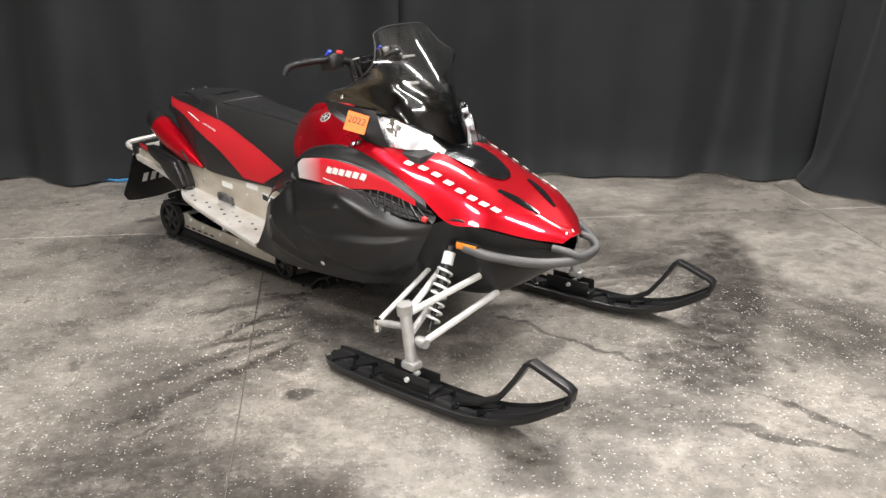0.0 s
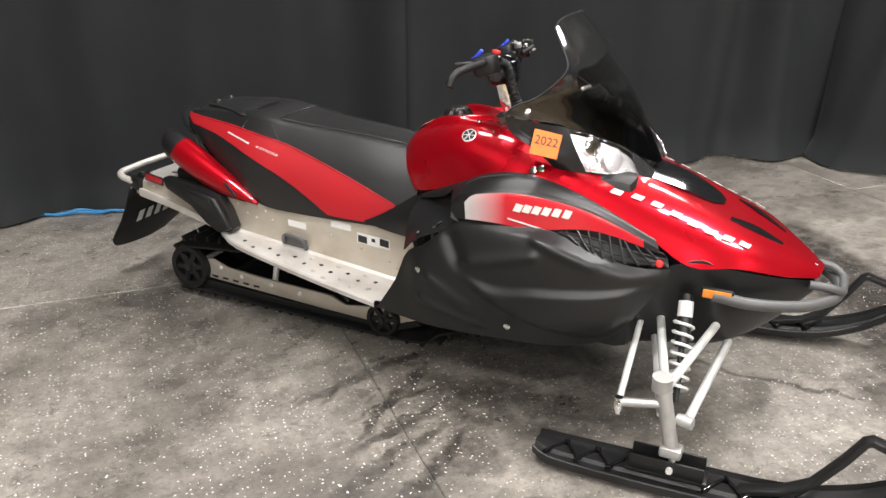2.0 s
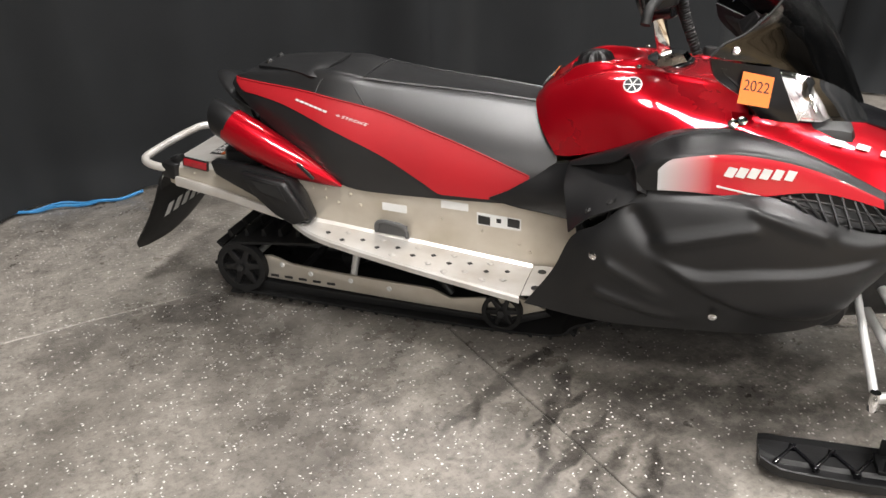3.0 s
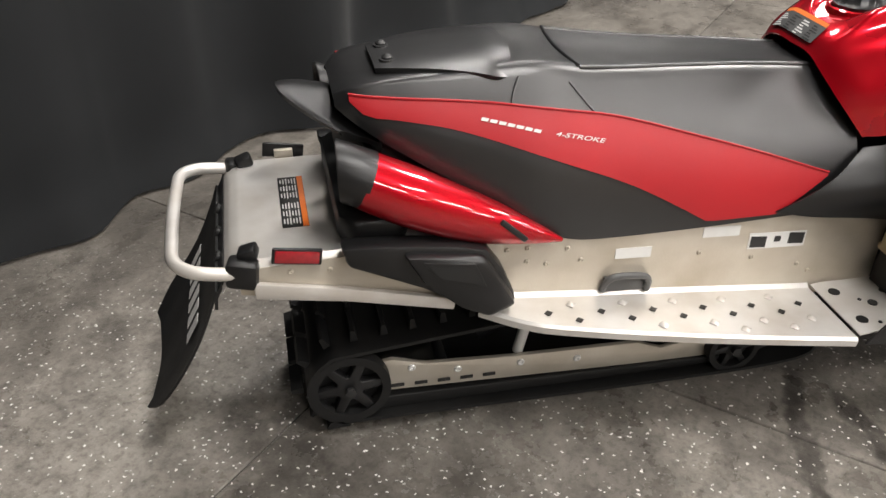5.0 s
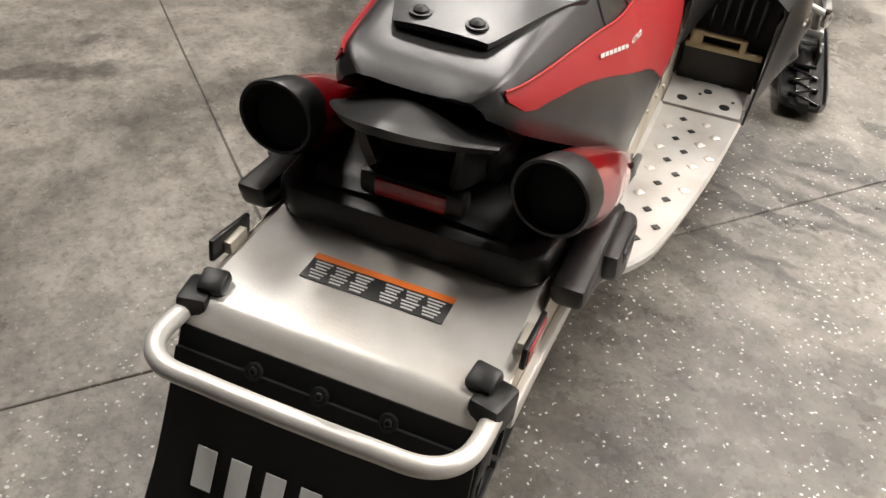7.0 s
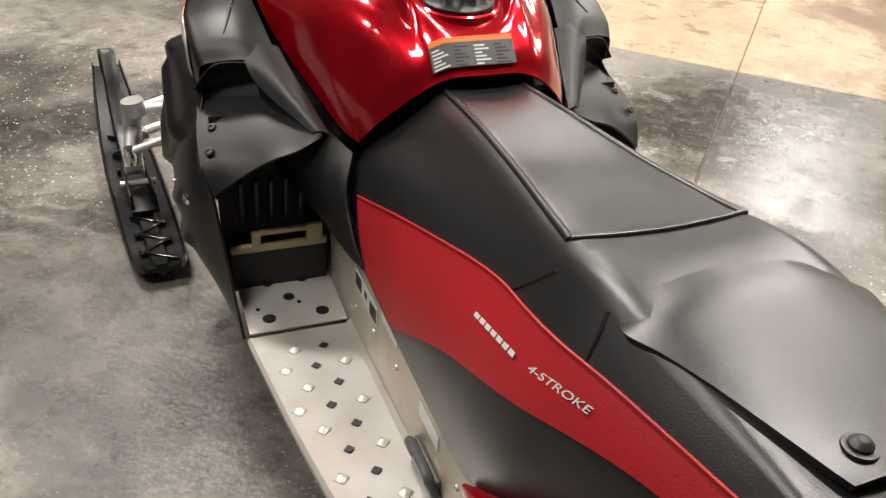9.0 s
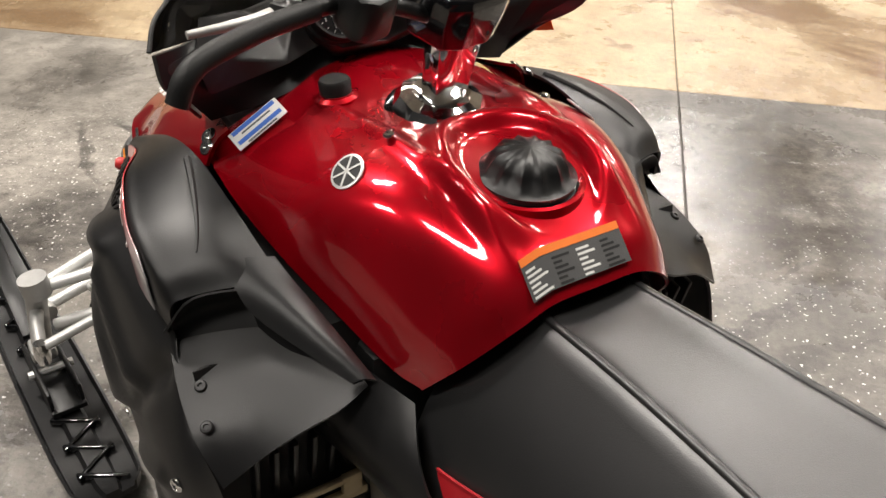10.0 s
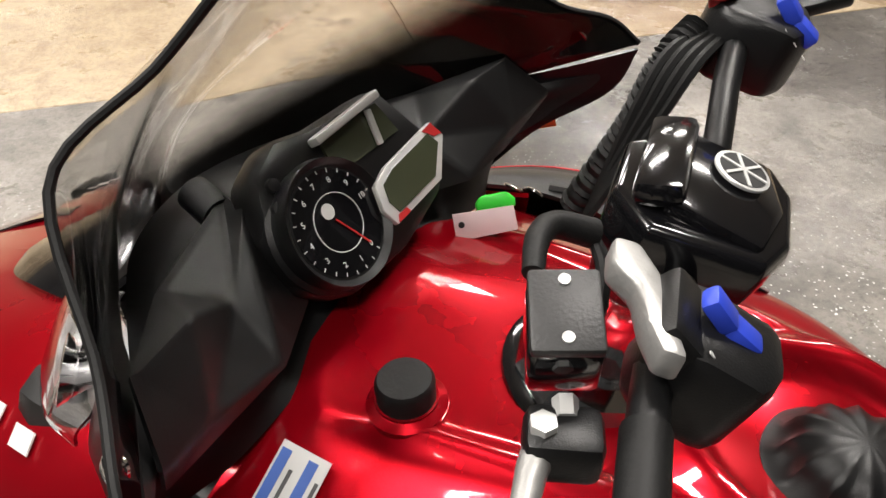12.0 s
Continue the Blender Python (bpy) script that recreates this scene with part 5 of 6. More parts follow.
def grille(s):
    lower, upper = [(1.675, 0.386, 0.612), (1.77, 0.382, 0.572), (1.86, 0.362, 0.545), (1.975, 0.314, 0.536)], [(1.675, 0.372, 0.614), (1.77, 0.345, 0.618), (1.86, 0.328, 0.598), (1.955, 0.305, 0.566)]
    lo, up = spline(lower, 20), spline(upper, 20)
    back = part("grille", flip(sheet([[p + Vector((0, -0.012, 0)) for p in lo], [(p + q) / 2 + Vector((0, -0.03, 0)) for p, q in zip(lo, up)], [p + Vector((0, -0.012, 0)) for p in up]], 0.003), s), FOAM, sled, "black air grille with slanted bars")
    for k in range(9):
        f = 0.08 + 0.1 * k
        a, b = up[int(f * 19)], lo[min(int((f + 0.14) * 19), 19)]
        part("grille_bar", flip(tube([a, (a + b) / 2 + Vector((0, 0.006, 0)), b], 0.0035, 6), s), BLACK, back)
    for k in (0.33, 0.66):
        part("grille_bar", flip(tube([p.lerp(q, k) + Vector((0, 0.002, 0)) for p, q in zip(lo, up)], 0.0028, 6), s), BLACK, back)
    part("catch", flip(turned([(0.011, 0), (0.012, 0.01), (0.008, 0.016), (0.002, 0.017)], facing((1.950, 0.322, 0.548), (0.3, 0.9, 0.2)), 14), s), REDKNOB, back, "red plastic catch")


for s in (1, -1):
    grille(s)
for s, p in zip((1, -1), panels):
    for at, nrm in (((1.264, 0.452, 0.446), (-0.4, 0.9, 0)), ((1.559, 0.457, 0.325), (0, 0.95, -0.25)), ((1.915, 0.349, 0.450), (0.55, 0.83, 0)), ((1.289, 0.396, 0.566), (-0.35, 0.3, 0.9)), ((1.240, 0.408, 0.545), (-0.5, 0.3, 0.8))):
        bolt((at[0], at[1] * s, at[2]), (nrm[0], nrm[1] * s, nrm[2]), p, 0.0065 if nrm[2] > 0.7 else 0.0085, DARKMETAL if nrm[2] > 0.7 else CHROME)
    part("intake", flip(patch([[(1.302, 0.272, 0.658), (1.320, 0.322, 0.668), (1.341, 0.380, 0.660), (1.353, 0.416, 0.614)], [(1.318, 0.270, 0.634), (1.342, 0.318, 0.636), (1.366, 0.368, 0.626), (1.376, 0.408, 0.600)], [(1.283, 0.268, 0.609), (1.317, 0.310, 0.603), (1.344, 0.360, 0.596), (1.366, 0.406, 0.582)]], 10, 12, 0.003), s), FOAM, p)
    part("knee_facet", flip(patch([[(1.180, 0.236, 0.604), (1.285, 0.268, 0.613), (1.318, 0.310, 0.607), (1.345, 0.360, 0.600), (1.366, 0.409, 0.586)], [(1.170, 0.236, 0.600), (1.235, 0.275, 0.598), (1.262, 0.318, 0.587), (1.282, 0.365, 0.575), (1.296, 0.422, 0.559)], [(1.163, 0.234, 0.597), (1.185, 0.272, 0.584), (1.200, 0.318, 0.566), (1.225, 0.362, 0.552), (1.238, 0.424, 0.530)], [(1.160, 0.232, 0.592), (1.158, 0.272, 0.573), (1.165, 0.318, 0.556), (1.178, 0.360, 0.528), (1.194, 0.412, 0.484)]], 16, 16, 0.004), s), BLACK, p)
    part("inner_wing", flip(patch([[(1.340, 0.268, 0.682), (1.346, 0.302, 0.689), (1.350, 0.330, 0.686)], [(1.305, 0.260, 0.664), (1.314, 0.296, 0.673), (1.322, 0.328, 0.668)], [(1.255, 0.246, 0.640), (1.265, 0.280, 0.648), (1.282, 0.310, 0.636)], [(1.160, 0.222, 0.594), (1.166, 0.234, 0.598), (1.172, 0.246, 0.594)]], 20, 10, 0.004), s), BLACK, p)
    part("foot_well", flip(sheet([[(1.225 + 0.02 * k, y, 0.28 + 0.075 * k) for y in (0.21, 0.28, 0.34, 0.40)] for k in range(5)], 0.004), s), FOAM, p)
    for k in range(6):
        part("louvre", flip(box((1.222, 0.235 + 0.026 * k, 0.45), (0.02, 0.008, 0.10), 0.003, (0, -12, 0)), s), BLACK, p)
    part("slit", flip(tube([skin(COVER, 0.215 + 0.036 * k, 0.34 - 0.026 * k, 0.0006)[0] for k in range(11)], 0.0042, 6, True, 24, lambda f: 0.25 + 1.1 * f), s), FOAM, p)
    part("toe_bar", flip(join(box((1.208, 0.305, 0.362), (0.012, 0.175, 0.016), 0.004), box((1.208, 0.290, 0.392), (0.012, 0.10, 0.010), 0.004), box((1.208, 0.240, 0.380), (0.012, 0.03, 0.040), 0.004), box((1.208, 0.345, 0.378), (0.012, 0.016, 0.036), 0.004)), s), TAN, p, "tan metal toe bar")
    part("toe_board", flip(box((1.218, 0.305, 0.315), (0.012, 0.175, 0.09), 0.003, (0, 4, 0)), s), INK, p)


# ---- head lamps, cowl, windshield
LAMP = [
    [(1.630, 0.232, 0.866), (1.718, 0.196, 0.848), (1.802, 0.144, 0.806), (1.868, 0.090, 0.742)],
    [(1.654, 0.241, 0.834), (1.733, 0.215, 0.810), (1.806, 0.164, 0.778), (1.868, 0.102, 0.735)],
    [(1.687, 0.242, 0.790), (1.748, 0.224, 0.772), (1.810, 0.178, 0.754), (1.868, 0.114, 0.729)],
    [(1.702, 0.238, 0.760), (1.752, 0.226, 0.756), (1.810, 0.184, 0.745), (1.866, 0.122, 0.726)],
]
lamps = pair("head_lamp", lambda: patch([[Vector(p) + Vector((-0.03, -0.022, -0.012)) for p in r] for r in LAMP], 8, 12, 0.003), REFLECTOR, "clear head lamp with a bright reflector", smooth=10)
for s, l in zip((1, -1), lamps):
    part("lens", flip(patch(LAMP, 18, 24, 0.003), s), LENS, l, "clear lamp lens", 60).visible_shadow = False
    part("bowl", flip(turned([(0.012, -0.01), (0.026, 0.004), (0.036, 0.018), (0.034, 0.019)], facing((1.750, 0.172, 0.780), (0.75, 0.5, 0.25)), 20), s), REFLECTOR, l)
    part("bowl", flip(turned([(0.010, -0.01), (0.020, 0.004), (0.028, 0.014), (0.026, 0.015)], facing((1.700, 0.212, 0.822), (0.7, 0.6, 0.3)), 20), s), CHROME, l)
    part("divider", flip(tube([(1.69, 0.205, 0.85), (1.715, 0.222, 0.81), (1.735, 0.228, 0.772)], 0.004, 6), s), CHROME, l)
pair("cowl", lambda: patch([
    [(1.482, 0.342, 0.914), (1.560, 0.288, 0.892), (1.636, 0.238, 0.876)],
    [(1.500, 0.334, 0.868), (1.575, 0.284, 0.845), (1.658, 0.240, 0.830)],
    [(1.560, 0.304, 0.820), (1.615, 0.274, 0.798), (1.682, 0.236, 0.782)],
    [(1.610, 0.264, 0.762), (1.655, 0.252, 0.754), (1.700, 0.230, 0.746)]], 16, 16, 0.005), SATIN, "satin black windshield cowl", smooth=60)
m = facing((1.590, -0.290, 0.835), (0.50, -0.82, 0.28), (0.1, 0, 1))
tag = part("season_sticker", prism([(-0.042, -0.036), (0.040, -0.036), (0.042, 0.034), (-0.040, 0.036)], 0.0015, m @ pose(0, 0, 0, 0, 0, -8)), ORANGE, sled, "orange year sticker with black numerals")
words("numerals", "2022", 0.035, m @ pose(0.001, 0.006, 0.0018, 0, 0, -8), INK, tag, 0.0004)
SHIELD = [
    [(1.868, 0, 0.748), (1.844, 0.052, 0.758), (1.755, 0.140, 0.818), (1.632, 0.222, 0.872), (1.482, 0.344, 0.918)],
    [(1.820, 0, 0.842), (1.796, 0.060, 0.848), (1.720, 0.146, 0.878), (1.624, 0.228, 0.905), (1.510, 0.326, 0.944)],
    [(1.765, 0, 0.935), (1.748, 0.068, 0.938), (1.695, 0.142, 0.952), (1.638, 0.208, 0.962), (1.560, 0.285, 0.966)],
    [(1.695, 0, 1.022), (1.684, 0.065, 1.024), (1.665, 0.122, 1.030), (1.648, 0.178, 1.034), (1.622, 0.240, 1.034)],
    [(1.628, 0, 1.100), (1.620, 0.060, 1.100), (1.608, 0.108, 1.098), (1.600, 0.148, 1.094), (1.588, 0.182, 1.086)],
    [(1.566, 0, 1.163), (1.562, 0.055, 1.162), (1.557, 0.098, 1.158), (1.554, 0.130, 1.150), (1.552, 0.154, 1.136)],
]
shield = part("windshield", patch(SHIELD, 44, 61, 0.003, True), SMOKE, sled, "tall smoked windshield printed black at its foot", 70)
edge = [spline([r[4] for r in SHIELD], 30), spline([SHIELD[5][k] for k in (4, 3, 2, 1, 0)], 16)]
for s in (1, -1):
    part("rim", flip(tube(edge[0], 0.0032, 8), s), RUBBER, shield)
    part("rim", flip(tube(edge[1], 0.0032, 8), s), RUBBER, shield)
    bolt((1.535, 0.307 * s, 0.925), (0, 0.8 * s, 0.4), shield, 0.008, CHROME)

# ---- dash
part("dash", patch([
    [(1.566, 0, 0.812), (1.566, 0.10, 0.802), (1.574, 0.19, 0.780), (1.600, 0.250, 0.760)],
    [(1.592, 0, 0.822), (1.590, 0.10, 0.815), (1.585, 0.20, 0.808), (1.596, 0.274, 0.792)],
    [(1.630, 0, 0.852), (1.622, 0.10, 0.847), (1.600, 0.21, 0.842), (1.562, 0.295, 0.826)],
    [(1.690, 0, 0.878), (1.672, 0.10, 0.874), (1.618, 0.20, 0.868), (1.518, 0.314, 0.868)],
    [(1.785, 0, 0.842), (1.755, 0.10, 0.846), (1.672, 0.185, 0.862), (1.505, 0.322, 0.888)]], 24, 41, 0.006, True), DASH, sled, "black plastic dashboard", 60)


def dash_wing():
    """The creased panel beside the instruments."""
    pts = dict(a=(1.586, 0.245, 0.914), b=(1.592, 0.192, 0.914), c=(1.645, 0.170, 0.895), d=(1.545, 0.275, 0.876), e=(1.559, 0.220, 0.859), f=(1.632, 0.097, 0.907), g=(1.614, 0.135, 0.873), h=(1.672, 0.075, 0.905), i=(1.564, 0.145, 0.841), k=(1.609, 0.025, 0.855), m=(1.582, 0.252, 0.806), n=(1.660, 0.150, 0.890))
    bm = bmesh.new()
    v = {q: bm.verts.new(p) for q, p in pts.items()}
    for q in ("abc", "aeb", "ade", "dme", "bgc", "gfh", "ghc", "chn", "beg", "eig", "igf", "ifk", "emi"):
        bm.faces.new([v[o] for o in q])
    bmesh.ops.recalc_face_normals(bm, faces=bm.faces)
    bmesh.ops.bevel(bm, geom=[e for e in bm.edges if len(e.link_faces) == 2], offset=0.005, segments=2, profile=0.5, affect="EDGES")
    bmesh.ops.solidify(bm, geom=bm.faces[:], thickness=0.004)
    return bm


pair("dash_wing", dash_wing, DASH, "creased black dash panel", smooth=35)
FACE = facing((1.578, 0.003, 0.893), (-0.80, 0.05, 0.60), (0.6, 0, 0.8)) @ Matrix.Diagonal((0.9, 0.9, 0.9, 1))
cluster = part("instrument_pod", join(prism([(-0.105, -0.030), (-0.062, -0.062), (0.021, -0.063), (0.095, -0.045), (0.128, -0.010), (0.088, 0.077), (-0.002, 0.080), (-0.047, 0.090), (-0.085, 0.074), (-0.106, 0.030)], 0.05, FACE @ pose(0, 0.005, -0.06), 0.012), turned([(0.050, -0.07), (0.058, -0.055), (0.060, -0.046), (0.056, -0.042), (0.056, -0.034), (0.060, -0.030), (0.060, -0.018), (0.056, -0.014), (0.058, -0.004), (0.056, 0.008), (0.050, 0.002)], FACE @ pose(-0.050, 0.009, 0.004), 36)), BLACK, sled, "black instrument pod with tachometer and display")
gm = FACE @ pose(-0.050, 0.009, 0.005)
dial = part("tachometer", disc(0.047, 0.002, gm, 40), GLOSS, cluster, "black tachometer face with white numerals")
ring_pts = [(0.026 * math.cos(a), 0.026 * math.sin(a), 0) for a in (2 * math.pi * k / 40 for k in range(41))]
part("dial_ring", tube(ring_pts, 0.0005, 5), WHITE, dial).matrix_local = gm @ pose(0, 0, 0.0026)
for k in range(11):
    a = radians(-62 - 29 * k)
    words("numeral", str(k), 0.0075, gm @ pose(0.037 * math.cos(a), 0.037 * math.sin(a), 0.0024), WHITE, dial, 0.0002)
for k in range(21):
    a = radians(-62 - 14.5 * k)
    part("tick", box((0, 0, 0), (0.0035, 0.0008, 0.0004), 0), WHITE, dial).matrix_local = gm @ pose(0.0455 * math.cos(a), 0.0455 * math.sin(a), 0.0024, 0, 0, math.degrees(a))
part("pointer", box((0.016, 0, 0), (0.040, 0.0014, 0.0012), 0), REDKNOB, dial).matrix_local = gm @ pose(0, 0, 0.0034, 0, 0, -62)
part("badge", disc(0.007, 0.0004, gm @ pose(-0.004, 0.013, 0.0024), 20), WHITE, dial)
hexo = [(-0.046, -0.010), (-0.040, -0.028), (0.036, -0.024), (0.068, 0.008), (0.060, 0.026), (-0.018, 0.020), (-0.040, 0.012)]
lm = FACE @ pose(0.038, 0.002, 0.010)
frame_bm = prism(hexo, 0.006, lm, 0.001)
lcd = part("display", frame_bm, SILVER, cluster, "silver framed display")
part("screen", prism([(0.004 + (x - 0.004) * 0.80, y * 0.72) for x, y in hexo], 0.0012, lm @ pose(0, 0, 0.0062)), LCD, lcd)
part("red_corner", prism([(0.044, 0.0235), (0.0590, 0.0250), (0.0655, 0.0105), (0.055, 0.0125)], 0.0012, lm @ pose(0, 0, 0.0062)), REDKNOB, lcd)
part("red_corner", prism([(-0.038, -0.0270), (-0.020, -0.0262), (-0.022, -0.0210), (-0.034, -0.021)], 0.0012, lm @ pose(0, 0, 0.0062)), REDKNOB, lcd)
part("top_display", prism([(-0.010, 0.038), (0.080, 0.036), (0.072, 0.070), (-0.010, 0.072)], 0.003, FACE @ pose(0, 0.0, -0.010)), LCD, cluster)
part("pod_hood", box((0.024, 0.076, 0.0), (0.092, 0.008, 0.014), 0.002, (0, 0, 2)), SILVER, cluster).matrix_local = FACE
part("divider", box((0.052, 0.053, -0.004), (0.007, 0.034, 0.004), 0.001, (0, 0, -13)), SILVER, cluster).matrix_local = FACE
for k in range(3):
    part("button", turned([(0.006, 0), (0.006, 0.005), (0.004, 0.006)], FACE @ pose(-0.096 + 0.008 * k, 0.030 + 0.018 * k, -0.004), 12), RUBBER, cluster)
part("cable_port", tube([(1.705, 0.072, 0.898), (1.672, 0.080, 0.893)], 0.015, 16), BLACK, cluster)
part("port_mouth", tube([(1.673, 0.080, 0.893), (1.6705, 0.0805, 0.893)], 0.0115, 14), FOAM, cluster)

# ---- small things on the tank's shoulder
outlet = part("power_socket", turned([(0.030, 0), (0.031, 0.008), (0.024, 0.012), (0.024, 0.014)], pose(1.482, 0.106, 0.804, -4, 3), 24), RED, tank)
part("socket_cap", turned([(0.022, 0.008), (0.0225, 0.03), (0.020, 0.034), (0.016, 0.034)], pose(1.482, 0.106, 0.804, -4, 3), 24), RUBBER, outlet)
lm2 = facing((1.528, 0.203, 0.768), (-0.18, 0.50, 0.84), (0.995, -0.02, 0))
lab = part("information_label", box((0, 0, 0), (0.084, 0.040, 0.0012), 0.0003), WHITE, tank, "white label with blue bands and small print")
lab.matrix_local = lm2 @ pose(0, 0, 0.009)
for y in (0.014, -0.008):
    part("band", box((0, y, 0.001), (0.074, 0.008, 0.0006), 0), BLUEPRINT, lab)
for y in (0.0045, -0.017):
    part("print", box((0, y, 0.0009), (0.05, 0.003, 0.0004), 0), GREY, lab)
TAG = facing((1.528, -0.104, 0.824), (-0.42, 0.80, 0.43), (0.25, -0.05, 0.95))
key = part("key_tag", prism([(-0.029, -0.013), (0.029, -0.011), (0.028, 0.012), (-0.029, 0.013)], 0.0012, TAG, 0.0004), PINK, sled, "pale paper key tag")
part("tag_hole", disc(0.003, 0.0006, TAG @ pose(-0.022, 0.002, 0.0011), 14), INK, key)
part("key_head", prism([(-0.018, -0.008), (0.018, -0.008), (0.019, 0.000), (0.012, 0.007), (-0.012, 0.007), (-0.019, 0.001)], 0.008, TAG @ pose(0.012, 0.017, -0.012), 0.0025), GREEN, key, "bright green key head")

# ---- steering column and bars
part("column_bezel", turned([(0.064, 0.0), (0.066, 0.010), (0.056, 0.028), (0.040, 0.034), (0.028, 0.030)], pose(1.374, 0.008, 0.808, 0, -12), 10), CHROME, sled, "faceted chrome column bezel", 20)
part("column_boot", turned([(0.074, -0.004), (0.074, 0.006), (0.066, 0.010)], pose(1.374, 0.008, 0.805, 0, -12), 36), GLOSS, sled)
column_bm = box((0, 0, 0), (0.036, 0.084, 0.17), 0.008)
for v in column_bm.verts:
    v.co.y *= 0.78 + 2.6 * v.co.z
column_bm.transform(pose(1.350, 0.006, 0.898, 0, -14, 5))
part("column", column_bm, CHROME, sled, "polished steering column")
TURN = 11


def aside(x, y, z, rx=0, ry=0, rz=0):
    return pose(x, y, z, rx, ry, rz + TURN)


handlebar = part("handlebar", tube([(1.264, 0.27, 0.980), (1.285, 0.20, 0.984), (1.301, 0.12, 0.968), (1.306, 0.05, 0.942), (1.314, 0.0, 0.938), (1.322, -0.05, 0.970), (1.338, -0.12, 1.000), (1.346, -0.20, 1.012), (1.342, -0.29, 1.012)], 0.0100, 12, True, 50), BLACK, sled, "black tubular handlebar")
handlebar.location = (0.014, -0.005, 0.019)
part("grip", tube([(1.281, 0.215, 0.983), (1.261, 0.28, 0.980), (1.236, 0.345, 0.972), (1.225, 0.372, 0.960), (1.223, 0.385, 0.936)], 0.0118, 14, True, 34), RUBBER, handlebar, "black rubber grip with a hooked end")
part("grip", tube([(1.345, -0.225, 1.012), (1.340, -0.29, 1.012), (1.332, -0.355, 1.008), (1.327, -0.388, 0.998), (1.324, -0.402, 0.974)], 0.0118, 14, True, 34), RUBBER, handlebar, "black rubber grip with a hooked end")
PAD = aside(1.316, 0.018, 0.950, 0, -10)


def pad_mesh():
    o = [(-0.040, -0.054), (0.030, -0.058), (0.056, -0.028), (0.056, 0.028), (0.030, 0.058), (-0.040, 0.054), (-0.054, 0.026), (-0.054, -0.026)]
    rings = [[(x * f + d, y * f, z) for x, y in o] for z, f, d in ((-0.042, 0.74, 0.006), (-0.037, 0.83, 0.004), (0.000, 0.96, 0.001), (0.020, 1.0, 0), (0.029, 0.99, 0), (0.033, 0.93, 0))]
    bm = sheet(rings, 0, True)
    bmesh.ops.holes_fill(bm, edges=[e for e in bm.edges if len(e.link_faces) == 1], sides=0)
    bmesh.ops.recalc_face_normals(bm, faces=bm.faces)
    bmesh.ops.bevel(bm, geom=bm.edges[:], offset=0.002, segments=2, profile=0.5, affect="EDGES")
    bm.transform(PAD)
    return bm


pad = part("bar_pad", pad_mesh(), GLOSS, handlebar, "gloss black handlebar pad with a round badge")
part("pad_top", prism([(-0.030, -0.046), (0.030, -0.042), (0.038, 0.0), (0.030, 0.042), (-0.030, 0.046), (-0.042, 0.0)], 0.014, PAD @ pose(-0.004, 0, 0.028, 0, -8), 0.005), GLOSS, pad)
part("pad_visor", box((0.030, 0, 0.044), (0.030, 0.086, 0.018), 0.006, (0, 18, 0)), GLOSS, pad).matrix_local = PAD
round_badge(PAD @ Vector((-0.0153, -0.0150, 0.0430)), PAD.to_3x3() @ Vector((-0.14, 0, 1)), 0.0185, pad)

# left controls
left = part("left_switchgear", prism([(-0.024, -0.024), (0.026, -0.026), (0.034, -0.010), (0.033, 0.018), (0.018, 0.028), (-0.018, 0.028), (-0.028, 0.008)], 0.056, aside(1.280, 0.163, 0.953, 0, -22), 0.009), BLACK, handlebar, "black switch housing")
part("rocker_switch", join(box((-0.009, 0, 0.001), (0.020, 0.014, 0.010), 0.003, (0, 8, 0)), box((0.009, 0, 0.001), (0.020, 0.014, 0.010), 0.003, (0, -4, 0))), BLUE, left, "blue rocker switch").matrix_local = aside(1.2655, 0.160, 1.0095, 0, -46, 4)
part("switch_face", box((0, 0, 0), (0.056, 0.046, 0.018), 0.005), BLACK, left).matrix_local = aside(1.2765, 0.165, 0.9985, 0, -46, 4)
for k in range(2):
    part("print", box((0, 0, 0), (0.004, 0.002, 0.0006), 0), WHITE, left).matrix_local = aside(1.2665 - 0.014 * k, 0.182, 1.0085 - 0.014 * k, 0, -46, 4)
res = part("fluid_reservoir", box((0, 0, 0), (0.034, 0.040, 0.036), 0.004), GLOSS, handlebar, "black brake fluid reservoir")
res.matrix_local = pose(1.331, 0.196, 0.999, -15, 3, 28)
part("reservoir_lid", box((0, 0, 0.021), (0.033, 0.043, 0.007), 0.002), SCUFFED, res, "scuffed grey reservoir lid")
for dy in (-0.015, 0.015):
    part("screw", turned([(0.0029, 0), (0.0029, 0.001), (0.002, 0.0006)], pose(0, dy, 0.0245), 12), SILVER, res)
part("bolt_head", turned([(0.006, 0), (0.006, 0.010)], pose(0.0, 0.028, -0.006, -90), 6), SILVER, res)
part("lever", tube([(1.318, 0.236, 0.976), (1.318, 0.250, 0.973), (1.312, 0.275, 0.972), (1.308, 0.312, 0.971), (1.307, 0.344, 0.970)], 0.0052, 10, True, 28, lambda f: 2.1 - 1.25 * f ** 0.45), CAST, handlebar, "bare alloy brake lever")
part("lever_clamp", prism([(-0.004, -0.046), (0.012, -0.048), (0.016, -0.025), (0.004, -0.008), (0.004, 0.02), (0.0, 0.042), (-0.014, 0.045), (-0.012, 0.01), (-0.012, -0.02)], 0.020, aside(1.305, 0.172, 1.003, 0, -12, 18) @ Matrix.Diagonal((0.85, 0.85, 0.85, 1)), 0.004), CAST, handlebar, "cast alloy lever clamp")
part("lever_pivot", box((0, 0, 0), (0.036, 0.028, 0.026), 0.006), BLACK, handlebar).matrix_local = aside(1.312, 0.232, 0.973, 0, 0, 14)
part("pivot_bolt", turned([(0.0065, 0), (0.0065, 0.005), (0.004, 0.0056)], pose(1.320, 0.238, 0.985), 6), SILVER, handlebar)
